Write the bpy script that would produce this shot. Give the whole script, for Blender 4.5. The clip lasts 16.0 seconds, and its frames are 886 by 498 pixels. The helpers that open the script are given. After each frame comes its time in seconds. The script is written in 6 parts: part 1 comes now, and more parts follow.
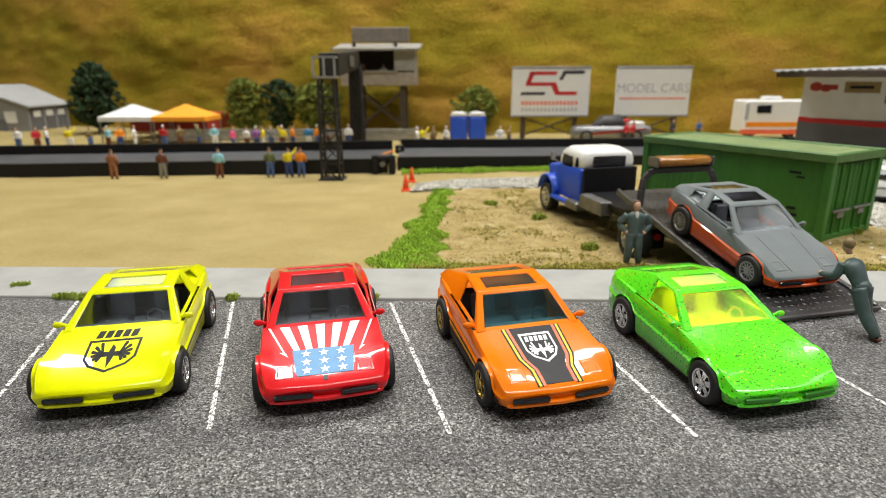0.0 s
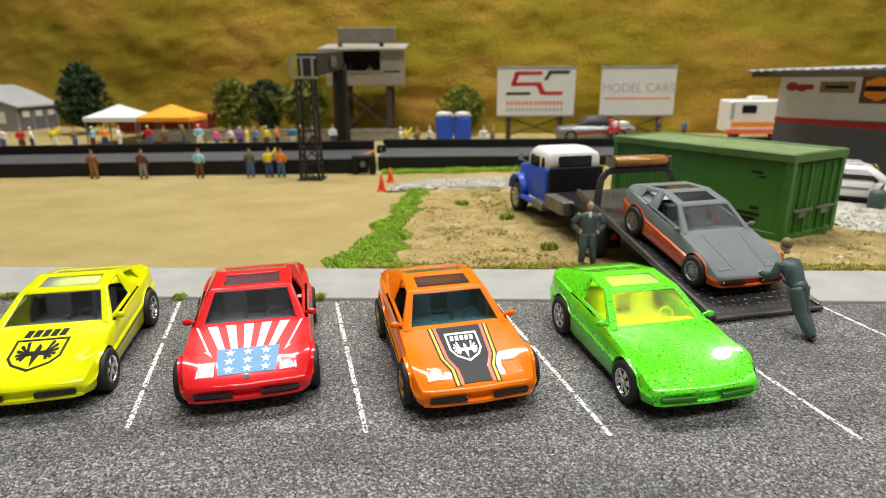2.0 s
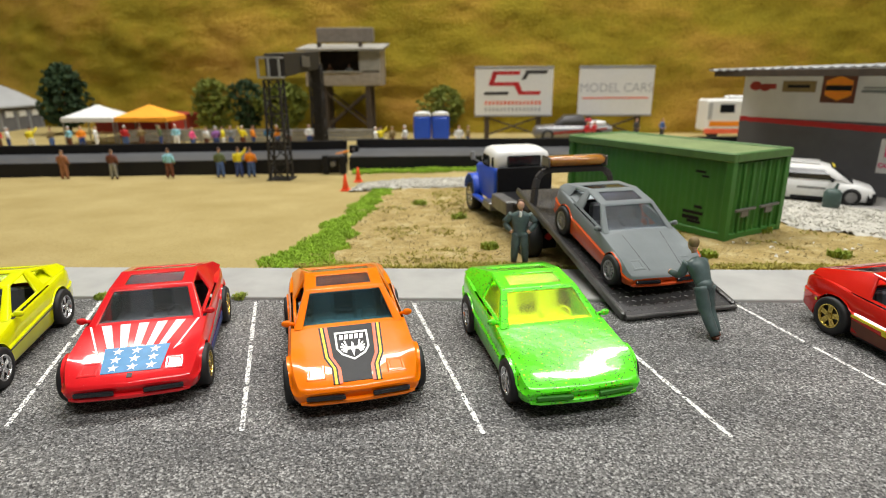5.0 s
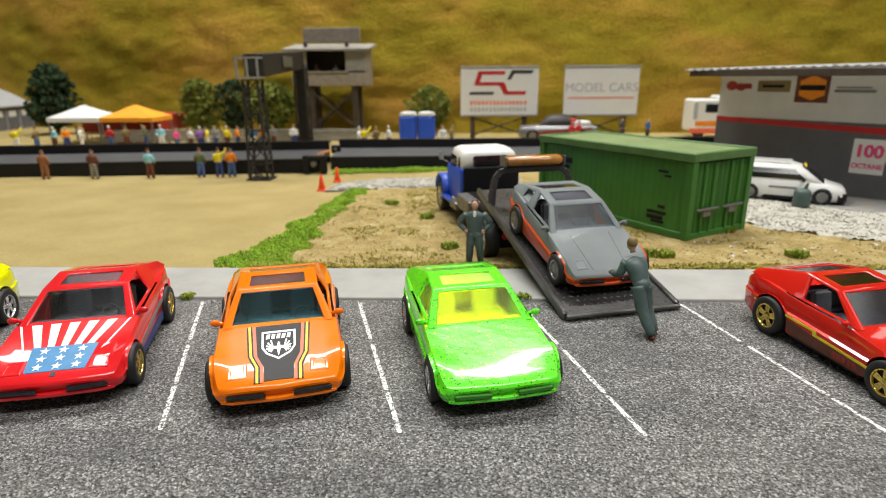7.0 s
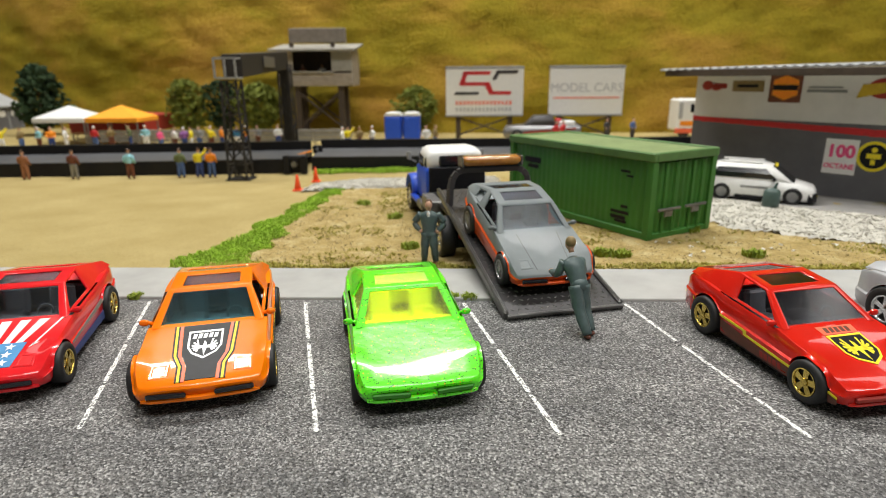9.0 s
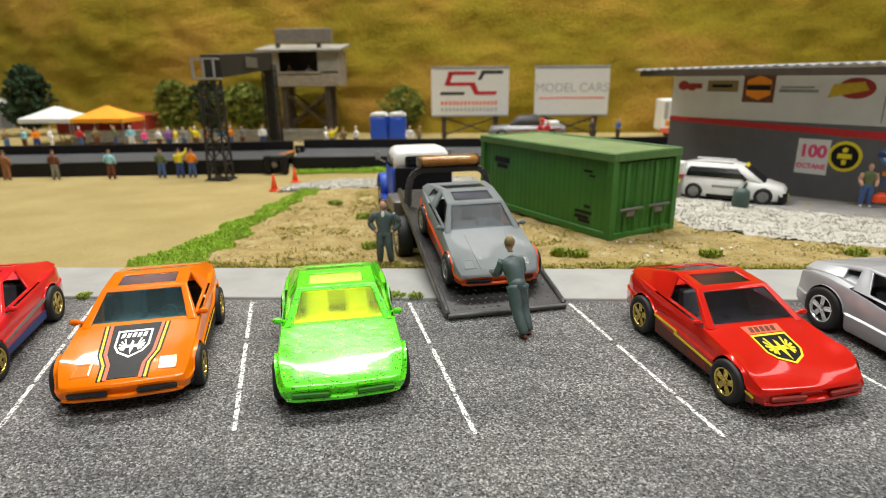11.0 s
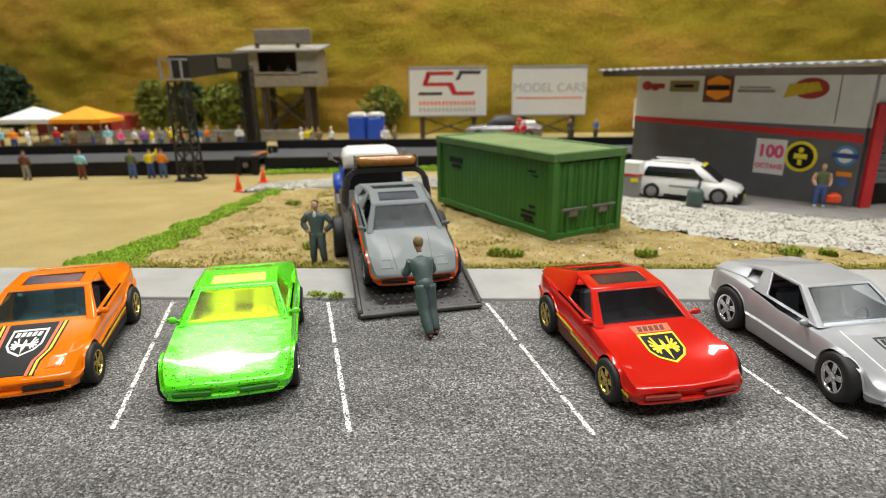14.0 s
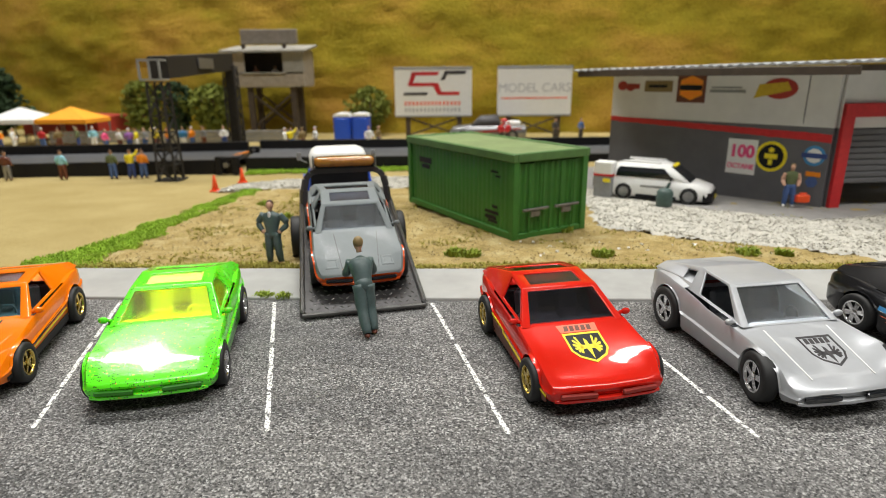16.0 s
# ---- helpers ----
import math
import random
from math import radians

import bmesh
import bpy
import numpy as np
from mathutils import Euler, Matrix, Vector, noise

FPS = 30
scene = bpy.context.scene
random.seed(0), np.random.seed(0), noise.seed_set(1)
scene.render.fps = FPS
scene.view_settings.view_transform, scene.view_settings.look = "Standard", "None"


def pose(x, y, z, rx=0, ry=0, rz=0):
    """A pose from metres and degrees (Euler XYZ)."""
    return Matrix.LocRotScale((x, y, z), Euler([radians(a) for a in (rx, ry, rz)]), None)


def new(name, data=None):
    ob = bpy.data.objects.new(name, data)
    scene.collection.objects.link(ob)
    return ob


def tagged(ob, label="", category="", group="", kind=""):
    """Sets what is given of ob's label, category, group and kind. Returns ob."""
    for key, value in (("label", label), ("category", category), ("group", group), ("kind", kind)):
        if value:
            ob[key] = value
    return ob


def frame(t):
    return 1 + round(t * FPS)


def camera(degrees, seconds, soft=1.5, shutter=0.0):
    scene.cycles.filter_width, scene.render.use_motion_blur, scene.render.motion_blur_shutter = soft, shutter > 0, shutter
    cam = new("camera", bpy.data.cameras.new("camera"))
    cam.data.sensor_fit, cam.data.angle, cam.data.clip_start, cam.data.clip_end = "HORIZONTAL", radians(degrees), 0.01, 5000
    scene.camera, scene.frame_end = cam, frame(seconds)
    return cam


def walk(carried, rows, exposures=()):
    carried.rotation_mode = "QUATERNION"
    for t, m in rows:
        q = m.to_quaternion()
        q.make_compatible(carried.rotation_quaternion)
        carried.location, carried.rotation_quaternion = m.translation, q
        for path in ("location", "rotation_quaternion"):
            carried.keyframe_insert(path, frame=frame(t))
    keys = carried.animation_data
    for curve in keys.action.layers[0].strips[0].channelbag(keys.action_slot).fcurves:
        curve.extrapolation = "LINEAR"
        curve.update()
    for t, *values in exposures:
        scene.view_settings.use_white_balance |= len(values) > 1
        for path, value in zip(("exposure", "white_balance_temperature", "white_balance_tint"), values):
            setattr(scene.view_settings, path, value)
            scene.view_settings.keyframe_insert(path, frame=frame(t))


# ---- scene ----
cam = camera(75.3, 16.0, 0.6)
cam.data.dof.use_dof, cam.data.dof.focus_distance, cam.data.dof.aperture_fstop = True, 0.15, 22.5
METRES, EYE, TILT, LEAN, TURN = 0.155, 0.078, 0.5, -1.42, 1.9
ROWS = [
    (0.0, 0.0, 0.0, 0.0, -0.5, -17.22, 1.6),
    (0.5, 0.0315, -0.001, -0.0008, -0.47, -17.22, 1.62),
    (1.0, 0.0628, -0.002, -0.0016, -0.45, -17.21, 1.62),
    (1.5, 0.0941, -0.0029, -0.0022, -0.43, -17.21, 1.62),
    (2.0, 0.1254, -0.0039, -0.0032, -0.41, -17.21, 1.65),
    (2.5, 0.1566, -0.0048, -0.0042, -0.39, -17.21, 1.67),
    (3.0, 0.1878, -0.0058, -0.0048, -0.37, -17.22, 1.68),
    (3.5, 0.2191, -0.0071, -0.0056, -0.35, -17.22, 1.7),
    (4.0, 0.2503, -0.0078, -0.0067, -0.33, -17.22, 1.71),
    (6.5, 0.4058, -0.0126, -0.0107, -0.23, -17.23, 1.77),
    (7.0, 0.437, -0.0134, -0.0115, -0.2, -17.23, 1.78),
    (7.5, 0.4683, -0.0144, -0.0125, -0.19, -17.23, 1.8),
    (8.0, 0.4995, -0.0152, -0.0135, -0.17, -17.22, 1.81),
    (8.5, 0.5308, -0.0162, -0.0141, -0.15, -17.23, 1.82),
    (9.0, 0.562, -0.0172, -0.015, -0.13, -17.22, 1.84),
    (11.5, 0.7181, -0.0228, -0.0189, -0.02, -17.21, 1.9),
    (12.0, 0.7492, -0.0239, -0.0196, -0.01, -17.21, 1.91),
    (12.5, 0.7804, -0.025, -0.0203, 0.01, -17.21, 1.92),
    (13.0, 0.8116, -0.0261, -0.0209, 0.03, -17.21, 1.93),
    (13.5, 0.8428, -0.0272, -0.0216, 0.05, -17.21, 1.95),
    (14.0, 0.8741, -0.0284, -0.0222, 0.07, -17.21, 1.96),
    (14.5, 0.9053, -0.0296, -0.0229, 0.09, -17.2, 1.97),
    (15.0, 0.9366, -0.0307, -0.0236, 0.1, -17.2, 1.99),
    (15.5, 0.9678, -0.0319, -0.0242, 0.12, -17.21, 2.0),
    (16.0, 0.9991, -0.0331, -0.0248, 0.14, -17.21, 2.01),
]
walk(cam, [(t, pose(0, 0, EYE, TILT, LEAN, TURN) @ pose(METRES * x, METRES * y, METRES * z, 90 + pitch, roll, yaw)) for t, x, y, z, yaw, pitch, roll in ROWS])

# A table-top diorama: all sizes below are in millimetres, U turns them into metres.
U = 0.001

# ---- world and lamps: a room with fluorescent fittings over the table ----
world = bpy.data.worlds.new("room")
world.use_nodes = True
world.node_tree.nodes["Background"].inputs[0].default_value = (0.9, 0.95, 1.0, 1)
world.node_tree.nodes["Background"].inputs[1].default_value = 0.11
scene.world = world
scene.view_settings.exposure = 0.0


def lamp(x, y, z, sx, sy, watts, colour=(1.0, 0.985, 0.94)):
    data = bpy.data.lights.new("ceiling_lamp", "AREA")
    data.shape, data.size, data.size_y, data.energy, data.color = "RECTANGLE", sx * U, sy * U, watts, colour
    ob = new("ceiling_lamp", data)
    ob.matrix_world = pose(x * U, y * U, z * U)
    return ob


lamp(-40, 735, 1150, 1200, 110, 21)
lamp(180, -160, 1150, 800, 140, 5.0)
lamp(900, -120, 1150, 900, 140, 6.5)
lamp(120, -380, 1150, 800, 140, 3.2)
lamp(1300, 500, 1150, 140, 1200, 1.6)
lamp(-1300, 500, 1150, 140, 1200, 1.2)

# ---- materials ----


def nodes_of(name):
    m = bpy.data.materials.new(name)
    m.use_nodes = True
    return m, m.node_tree, m.node_tree.nodes["Principled BSDF"]


def link(tree, a, b):
    tree.links.new(a, b)


def coords(tree, scale):
    tc = tree.nodes.new("ShaderNodeTexCoord")
    mp = tree.nodes.new("ShaderNodeMapping")
    mp.inputs["Scale"].default_value = scale if isinstance(scale, tuple) else (scale,) * 3
    link(tree, tc.outputs["Object"], mp.inputs[0])
    return mp.outputs[0]


def noise_tex(tree, scale, detail=4.0, rough=0.6):
    n = tree.nodes.new("ShaderNodeTexNoise")
    n.inputs["Scale"].default_value = 1.0
    n.inputs["Detail"].default_value = detail
    n.inputs["Roughness"].default_value = rough
    link(tree, coords(tree, scale), n.inputs["Vector"])
    return n.outputs[0]


def ramp(tree, fac, stops):
    r = tree.nodes.new("ShaderNodeValToRGB")
    els = r.color_ramp.elements
    while len(els) < len(stops):
        els.new(0.5)
    for e, (p, c) in zip(els, stops):
        e.position, e.color = p, (*c, 1)
    link(tree, fac, r.inputs[0])
    return r.outputs[0]


def mix(tree, fac, a, b, kind="MIX"):
    m = tree.nodes.new("ShaderNodeMix")
    m.data_type, m.blend_type = "RGBA", kind
    for sock, v in ((m.inputs[0], fac), (m.inputs[6], a), (m.inputs[7], b)):
        if isinstance(v, (int, float)):
            sock.default_value = v
        elif isinstance(v, tuple):
            sock.default_value = (*v, 1)
        else:
            link(tree, v, sock)
    return m.outputs[2]


def bump(tree, bsdf, height, strength, dist):
    b = tree.nodes.new("ShaderNodeBump")
    b.inputs["Strength"].default_value, b.inputs["Distance"].default_value = strength, dist * U
    link(tree, height, b.inputs["Height"])
    link(tree, b.outputs[0], bsdf.inputs["Normal"])


def scaled(c, k):
    return tuple(min(1.0, v * k) for v in c)


def plain(name, col, rough=0.5, metal=0.0, vary=0.12, scale=400, coat=0.0, relief=0.0, fine=2500, spec=0.5):
    """Paint, plastic or metal with mild unevenness at two scales."""
    m, t, b = nodes_of(name)
    big = noise_tex(t, scale, 3)
    small = noise_tex(t, fine, 3)
    c = ramp(t, big, [(0.3, scaled(col, 1 - vary)), (0.7, scaled(col, 1 + vary * 0.6))])
    c = mix(t, vary, c, mix(t, small, scaled(col, 0.6), scaled(col, 1.15)))
    link(t, c, b.inputs["Base Color"])
    b.inputs["Roughness"].default_value, b.inputs["Metallic"].default_value = rough, metal
    b.inputs["Coat Weight"].default_value, b.inputs["Coat Roughness"].default_value = coat, 0.05
    b.inputs["Specular IOR Level"].default_value = spec
    if relief:
        bump(t, b, small, 0.5, relief)
    return m


def paint(name, col, metal=0.0, rough=0.28, coat=0.9):
    """Thick die-cast enamel: glossy coat, slight orange peel, tiny dust specks."""
    m, t, b = nodes_of(name)
    c = ramp(t, noise_tex(t, 120, 3), [(0.3, scaled(col, 0.93)), (0.7, scaled(col, 1.04))])
    dust = ramp(t, noise_tex(t, 2600, 1), [(0.74, (0, 0, 0)), (0.8, (1, 1, 1))])
    c = mix(t, dust, c, scaled(tuple(v * 0.8 + 0.12 for v in col), 1.0))
    link(t, c, b.inputs["Base Color"])
    b.inputs["Roughness"].default_value, b.inputs["Metallic"].default_value = rough, metal
    b.inputs["Coat Weight"].default_value, b.inputs["Coat Roughness"].default_value = coat, 0.04
    b.inputs["Specular IOR Level"].default_value = 0.15
    bump(t, b, noise_tex(t, 300, 3), 0.2, 0.3)
    return m


def speckled(name, col, dark, gold):
    m, t, b = nodes_of(name)
    v = t.nodes.new("ShaderNodeTexVoronoi")
    v.inputs["Scale"].default_value = 1.0
    link(t, coords(t, 2100), v.inputs["Vector"])
    sep = t.nodes.new("ShaderNodeSeparateColor")
    link(t, v.outputs["Color"], sep.inputs[0])
    near = ramp(t, v.outputs["Distance"], [(0.42, (1, 1, 1)), (0.48, (0, 0, 0))])
    d = mix(t, 1.0, near, ramp(t, sep.outputs[0], [(0.77, (0, 0, 0)), (0.79, (1, 1, 1))]), "MULTIPLY")
    g = mix(t, 1.0, near, ramp(t, sep.outputs[1], [(0.93, (0, 0, 0)), (0.95, (1, 1, 1))]), "MULTIPLY")
    c = ramp(t, noise_tex(t, 90, 3), [(0.3, scaled(col, 0.9)), (0.7, col)])
    c = mix(t, d, c, dark)
    c = mix(t, g, c, gold)
    link(t, c, b.inputs["Base Color"])
    b.inputs["Roughness"].default_value = 0.3
    b.inputs["Coat Weight"].default_value, b.inputs["Coat Roughness"].default_value = 0.9, 0.06
    bump(t, b, noise_tex(t, 260, 3), 0.5, 0.45)
    return m


def glass(name, col, rough=0.1):
    m, t, b = nodes_of(name)
    b.inputs["Base Color"].default_value = (*col, 1)
    b.inputs["Transmission Weight"].default_value = 1.0
    b.inputs["Roughness"].default_value, b.inputs["IOR"].default_value = rough, 1.45
    bump(t, b, noise_tex(t, 300, 2), 0.06, 0.2)
    return m


def asphalt():
    m, t, b = nodes_of("asphalt")
    v = t.nodes.new("ShaderNodeTexVoronoi")
    v.inputs["Scale"].default_value = 1.0
    link(t, coords(t, 2500), v.inputs["Vector"])
    sep = t.nodes.new("ShaderNodeSeparateColor")
    link(t, v.outputs["Color"], sep.inputs[0])
    grain = ramp(t, sep.outputs[0], [(0.0, (0.02, 0.02, 0.022)), (0.22, (0.12, 0.119, 0.118)), (0.7, (0.235, 0.232, 0.228)), (1.0, (0.56, 0.56, 0.55))])
    blot = ramp(t, noise_tex(t, 1500, 4, 0.7), [(0.37, (0.06, 0.06, 0.06)), (0.46, (0.85, 0.85, 0.85)), (0.62, (1.2, 1.2, 1.2))])
    c = mix(t, 1.0, grain, blot, "MULTIPLY")
    stain = ramp(t, noise_tex(t, (14, 40, 14), 4), [(0.35, (0.56, 0.56, 0.57)), (0.65, (0.98, 0.97, 0.96))])
    c = mix(t, 1.0, c, stain, "MULTIPLY")
    link(t, c, b.inputs["Base Color"])
    r = ramp(t, noise_tex(t, 30, 3), [(0.35, (0.75, 0.75, 0.75)), (0.65, (0.5, 0.5, 0.5))])
    link(t, r, b.inputs["Roughness"])
    bump(t, b, mix(t, 0.5, noise_tex(t, 1500, 3), v.outputs["Distance"]), 0.9, 0.45)
    return m


def earth(name, stops, fine, coarse, relief=0.5, grain=0.5):
    m, t, b = nodes_of(name)
    c = ramp(t, noise_tex(t, coarse, 5), stops)
    g = ramp(t, noise_tex(t, fine, 4, 0.75), [(0.3, (0.45, 0.42, 0.38)), (0.52, (1, 1, 1)), (0.75, (1.0, 1.0, 1.0))])
    c = mix(t, grain, c, g, "MULTIPLY")
    link(t, c, b.inputs["Base Color"])
    b.inputs["Roughness"].default_value = 0.95
    b.inputs["Specular IOR Level"].default_value = 0.15
    bump(t, b, noise_tex(t, fine * 0.8, 5), 0.8, relief)
    return m


def worn_line():
    """Brushed white paint through which the dark grit shows."""
    m, t, b = nodes_of("line_paint")
    worn = ramp(t, noise_tex(t, 1300, 3, 0.7), [(0.40, (0.10, 0.10, 0.10)), (0.50, (0.80, 0.80, 0.78))])
    link(t, worn, b.inputs["Base Color"])
    b.inputs["Roughness"].default_value = 0.85
    bump(t, b, noise_tex(t, 1500, 3), 0.7, 0.3)
    return m


M = {
    "asphalt": asphalt(),
    "line": worn_line(),
    "concrete": plain("pale_concrete", (0.37, 0.37, 0.355), 0.9, vary=0.14, scale=60, relief=0.06),
    "sand": earth("sand", [(0.25, (0.325, 0.25, 0.098)), (0.75, (0.43, 0.345, 0.155))], 900, 22, 0.5, 0.5),
    "dirt": earth("dirt", [(0.25, (0.24, 0.18, 0.065)), (0.5, (0.38, 0.285, 0.115)), (0.75, (0.50, 0.42, 0.22))], 520, 90, 1.4, 0.7),
    "gravel": plain("white_gravel", (0.52, 0.50, 0.44), 0.95, vary=0.4, scale=300, relief=0.8, fine=700),
    "hill": earth("hill_turf", [(0.28, (0.18, 0.148, 0.009)), (0.45, (0.25, 0.185, 0.014)), (0.56, (0.315, 0.20, 0.024)), (0.72, (0.36, 0.20, 0.036))], 330, (6, 6, 11), 2.4, 0.75),
    "grass": plain("moss_green", (0.33, 0.52, 0.04), 0.95, vary=0.45, scale=120, fine=700),
    "dry_grass": plain("dry_turf", (0.42, 0.38, 0.08), 0.95, vary=0.45, scale=120, fine=700),
    "tree": plain("dark_foliage", (0.022, 0.05, 0.014), 0.9, vary=0.5, scale=100, fine=500),
    "bush": plain("olive_foliage", (0.17, 0.20, 0.025), 0.9, vary=0.5, scale=100, fine=500),
    "bark": plain("bark", (0.12, 0.08, 0.05), 0.9),
    "black": plain("black_plastic", (0.012, 0.012, 0.014), 0.4, vary=0.3, spec=0.2),
    "tyre": plain("black_rubber", (0.014, 0.014, 0.015), 0.6, vary=0.25, relief=0.05),
    "trim": plain("dark_trim", (0.045, 0.042, 0.045), 0.5, vary=0.2),
    "cabin": plain("grey_cabin_plastic", (0.07, 0.075, 0.085), 0.5, vary=0.2),
    "chrome": plain("chrome", (0.75, 0.75, 0.77), 0.14, 1.0, vary=0.06),
    "gold": plain("gold_plated_rim", (0.62, 0.47, 0.12), 0.25, 1.0, vary=0.1),
    "gunmetal": plain("grey_rim", (0.30, 0.30, 0.31), 0.35, 0.7, vary=0.1),
    "steel": plain("worn_steel", (0.21, 0.205, 0.20), 0.42, 0.6, vary=0.35, scale=250, relief=0.05),
    "bed_plate": plain("dark_tread_plate", (0.07, 0.068, 0.07), 0.36, 0.5, vary=0.4, scale=200, relief=0.05),
    "rail_steel": plain("worn_dark_rail", (0.13, 0.128, 0.125), 0.34, 0.6, vary=0.5, scale=180, relief=0.05),
    "white": plain("white_paint", (0.80, 0.80, 0.79), 0.4, vary=0.05, coat=0.2),
    "grey": plain("grey_paint", (0.26, 0.265, 0.27), 0.6, vary=0.15),
    "slate": plain("slate_wall", (0.13, 0.13, 0.14), 0.75, vary=0.16, scale=60),
    "red": plain("red_paint", (0.55, 0.02, 0.025), 0.5, vary=0.15),
    "rust": plain("deep_red", (0.35, 0.03, 0.02), 0.6, vary=0.2),
    "yellow": plain("yellow_print", (0.85, 0.70, 0.02), 0.5, vary=0.06),
    "orange": plain("orange_print", (0.90, 0.28, 0.01), 0.55, vary=0.08),
    "coral": plain("coral_print", (0.85, 0.15, 0.07), 0.45, vary=0.06),
    "blue": plain("blue_plastic", (0.02, 0.09, 0.62), 0.4, vary=0.1),
    "skyblue": plain("pale_blue_print", (0.05, 0.25, 0.52), 0.4, vary=0.12),
    "pink": plain("magenta_print", (0.80, 0.09, 0.25), 0.5, vary=0.05),
    "navy": plain("navy_print", (0.03, 0.06, 0.22), 0.5, vary=0.1),
    "old_wood": plain("greyed_wood", (0.21, 0.18, 0.15), 0.85, vary=0.3, scale=150, relief=0.1),
    "wood": plain("weathered_wood", (0.36, 0.31, 0.25), 0.85, vary=0.3, scale=150, relief=0.1),
    "dark_wood": plain("dark_wood", (0.075, 0.055, 0.04), 0.85, vary=0.35, scale=150, relief=0.1),
    "roof_metal": plain("pale_roof_metal", (0.42, 0.43, 0.44), 0.55, vary=0.12, scale=60),
    "roofing": plain("grey_roofing", (0.30, 0.285, 0.25), 0.85, vary=0.2, scale=120),
    "amber": plain("amber_lens", (0.40, 0.16, 0.02), 0.18, vary=0.25, coat=0.6),
    "cone": plain("orange_cone_plastic", (0.90, 0.09, 0.015), 0.5, vary=0.06),
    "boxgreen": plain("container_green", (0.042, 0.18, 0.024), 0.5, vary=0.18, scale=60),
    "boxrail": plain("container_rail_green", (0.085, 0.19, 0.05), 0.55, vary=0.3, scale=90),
    "boxtop": plain("container_lit_top_green", (0.20, 0.27, 0.11), 0.6, vary=0.2, scale=60),
    "overall": plain("dark_green_cloth_paint", (0.075, 0.115, 0.115), 0.42, vary=0.3, scale=500),
    "skin": plain("flesh_paint", (0.62, 0.36, 0.25), 0.6, vary=0.1),
    "hair": plain("brown_paint", (0.10, 0.05, 0.025), 0.6, vary=0.2),
    "khaki": plain("khaki_paint", (0.24, 0.17, 0.07), 0.6, vary=0.2),
    "denim": plain("denim_paint", (0.07, 0.13, 0.32), 0.7, vary=0.2),
    "shoe": plain("dark_brown_paint", (0.14, 0.04, 0.02), 0.5, vary=0.2),
    "cloth_teal": plain("pale_teal_paint", (0.30, 0.62, 0.72), 0.7, vary=0.1),
    "cloth_brown": plain("rust_brown_paint", (0.30, 0.12, 0.05), 0.7, vary=0.2),
    "cloth_green": plain("drab_green_paint", (0.12, 0.15, 0.06), 0.7, vary=0.2),
    "violet": plain("violet_paint", (0.30, 0.12, 0.40), 0.7, vary=0.2),
    "wallpaint": plain("room_wall_paint", (0.46, 0.455, 0.43), 0.9, vary=0.05, scale=4),
    "p_yellow": paint("yellow_enamel", (0.76, 0.80, 0.0)),
    "p_red": paint("red_enamel", (0.72, 0.012, 0.018)),
    "p_orange": paint("orange_enamel", (0.98, 0.20, 0.0)),
    "p_green": speckled("green_flake_enamel", (0.12, 0.92, 0.012), (0.03, 0.15, 0.01), (0.75, 0.55, 0.02)),
    "p_grey": paint("grey_enamel", (0.19, 0.213, 0.22), rough=0.42, coat=0.05),
    "p_orange_low": paint("orange_red_enamel", (0.72, 0.09, 0.01)),
    "p_dred": paint("candy_red_enamel", (0.66, 0.014, 0.006), 0.15, 0.22, 1.0),
    "p_silver": paint("silver_enamel", (0.46, 0.475, 0.50), 0.3, 0.36, 0.5),
    "p_black": paint("black_enamel", (0.012, 0.012, 0.014)),
    "g_clear": glass("smoked_glass", (0.48, 0.53, 0.57)),
    "g_teal": glass("teal_glass", (0.20, 0.52, 0.58)),
    "g_dark": glass("dark_glass", (0.10, 0.10, 0.13)),
    "g_yellow": glass("yellow_glass", (0.80, 0.95, 0.08), 0.22),
    "c_yellow": plain("yellow_cabin_plastic", (0.80, 0.78, 0.05), 0.45, vary=0.05),
    "pale_print": plain("pale_grey_print", (0.44, 0.45, 0.47), 0.6, vary=0.05),
    "slot_green": plain("recess_shade_green", (0.03, 0.22, 0.01), 0.4, vary=0.1),
    "gar_white": plain("garage_white", (0.66, 0.66, 0.65), 0.8, vary=0.1, scale=50),
    "gold_print": plain("faded_yellow_print", (0.55, 0.38, 0.02), 0.6, vary=0.15),
    "drum": plain("dull_green_paint", (0.06, 0.10, 0.09), 0.5, vary=0.2),
    "concrete2": plain("apron_concrete", (0.27, 0.26, 0.25), 0.9, vary=0.2, scale=60, relief=0.1),
    "grit": plain("tan_grit", (0.50, 0.40, 0.20), 0.95, vary=0.5, scale=300, fine=900),
    "moss_dark": plain("olive_moss", (0.27, 0.34, 0.04), 0.95, vary=0.4, scale=200, fine=900),
    "grass_low": plain("olive_green_moss", (0.32, 0.40, 0.06), 0.95, vary=0.4, scale=200, fine=900),
    "window": plain("black_window", (0.012, 0.014, 0.018), 0.12, vary=0.1, coat=0.5),
}

# ---- building helpers ----


def mesh_of(name, verts, faces, mats, face_mats=None, smooth=False):
    me = bpy.data.meshes.new(name)
    me.from_pydata([(x * U, y * U, z * U) for x, y, z in verts], [], faces)
    for m in mats if isinstance(mats, (list, tuple)) else [mats]:
        me.materials.append(M[m])
    if face_mats:
        me.polygons.foreach_set("material_index", face_mats)
    if smooth:
        me.polygons.foreach_set("use_smooth", [True] * len(me.polygons))
    me.update()
    if len(faces) < 20000:
        bm = bmesh.new()
        bm.from_mesh(me)
        bmesh.ops.recalc_face_normals(bm, faces=bm.faces)
        bm.to_mesh(me)
        bm.free()
    return me


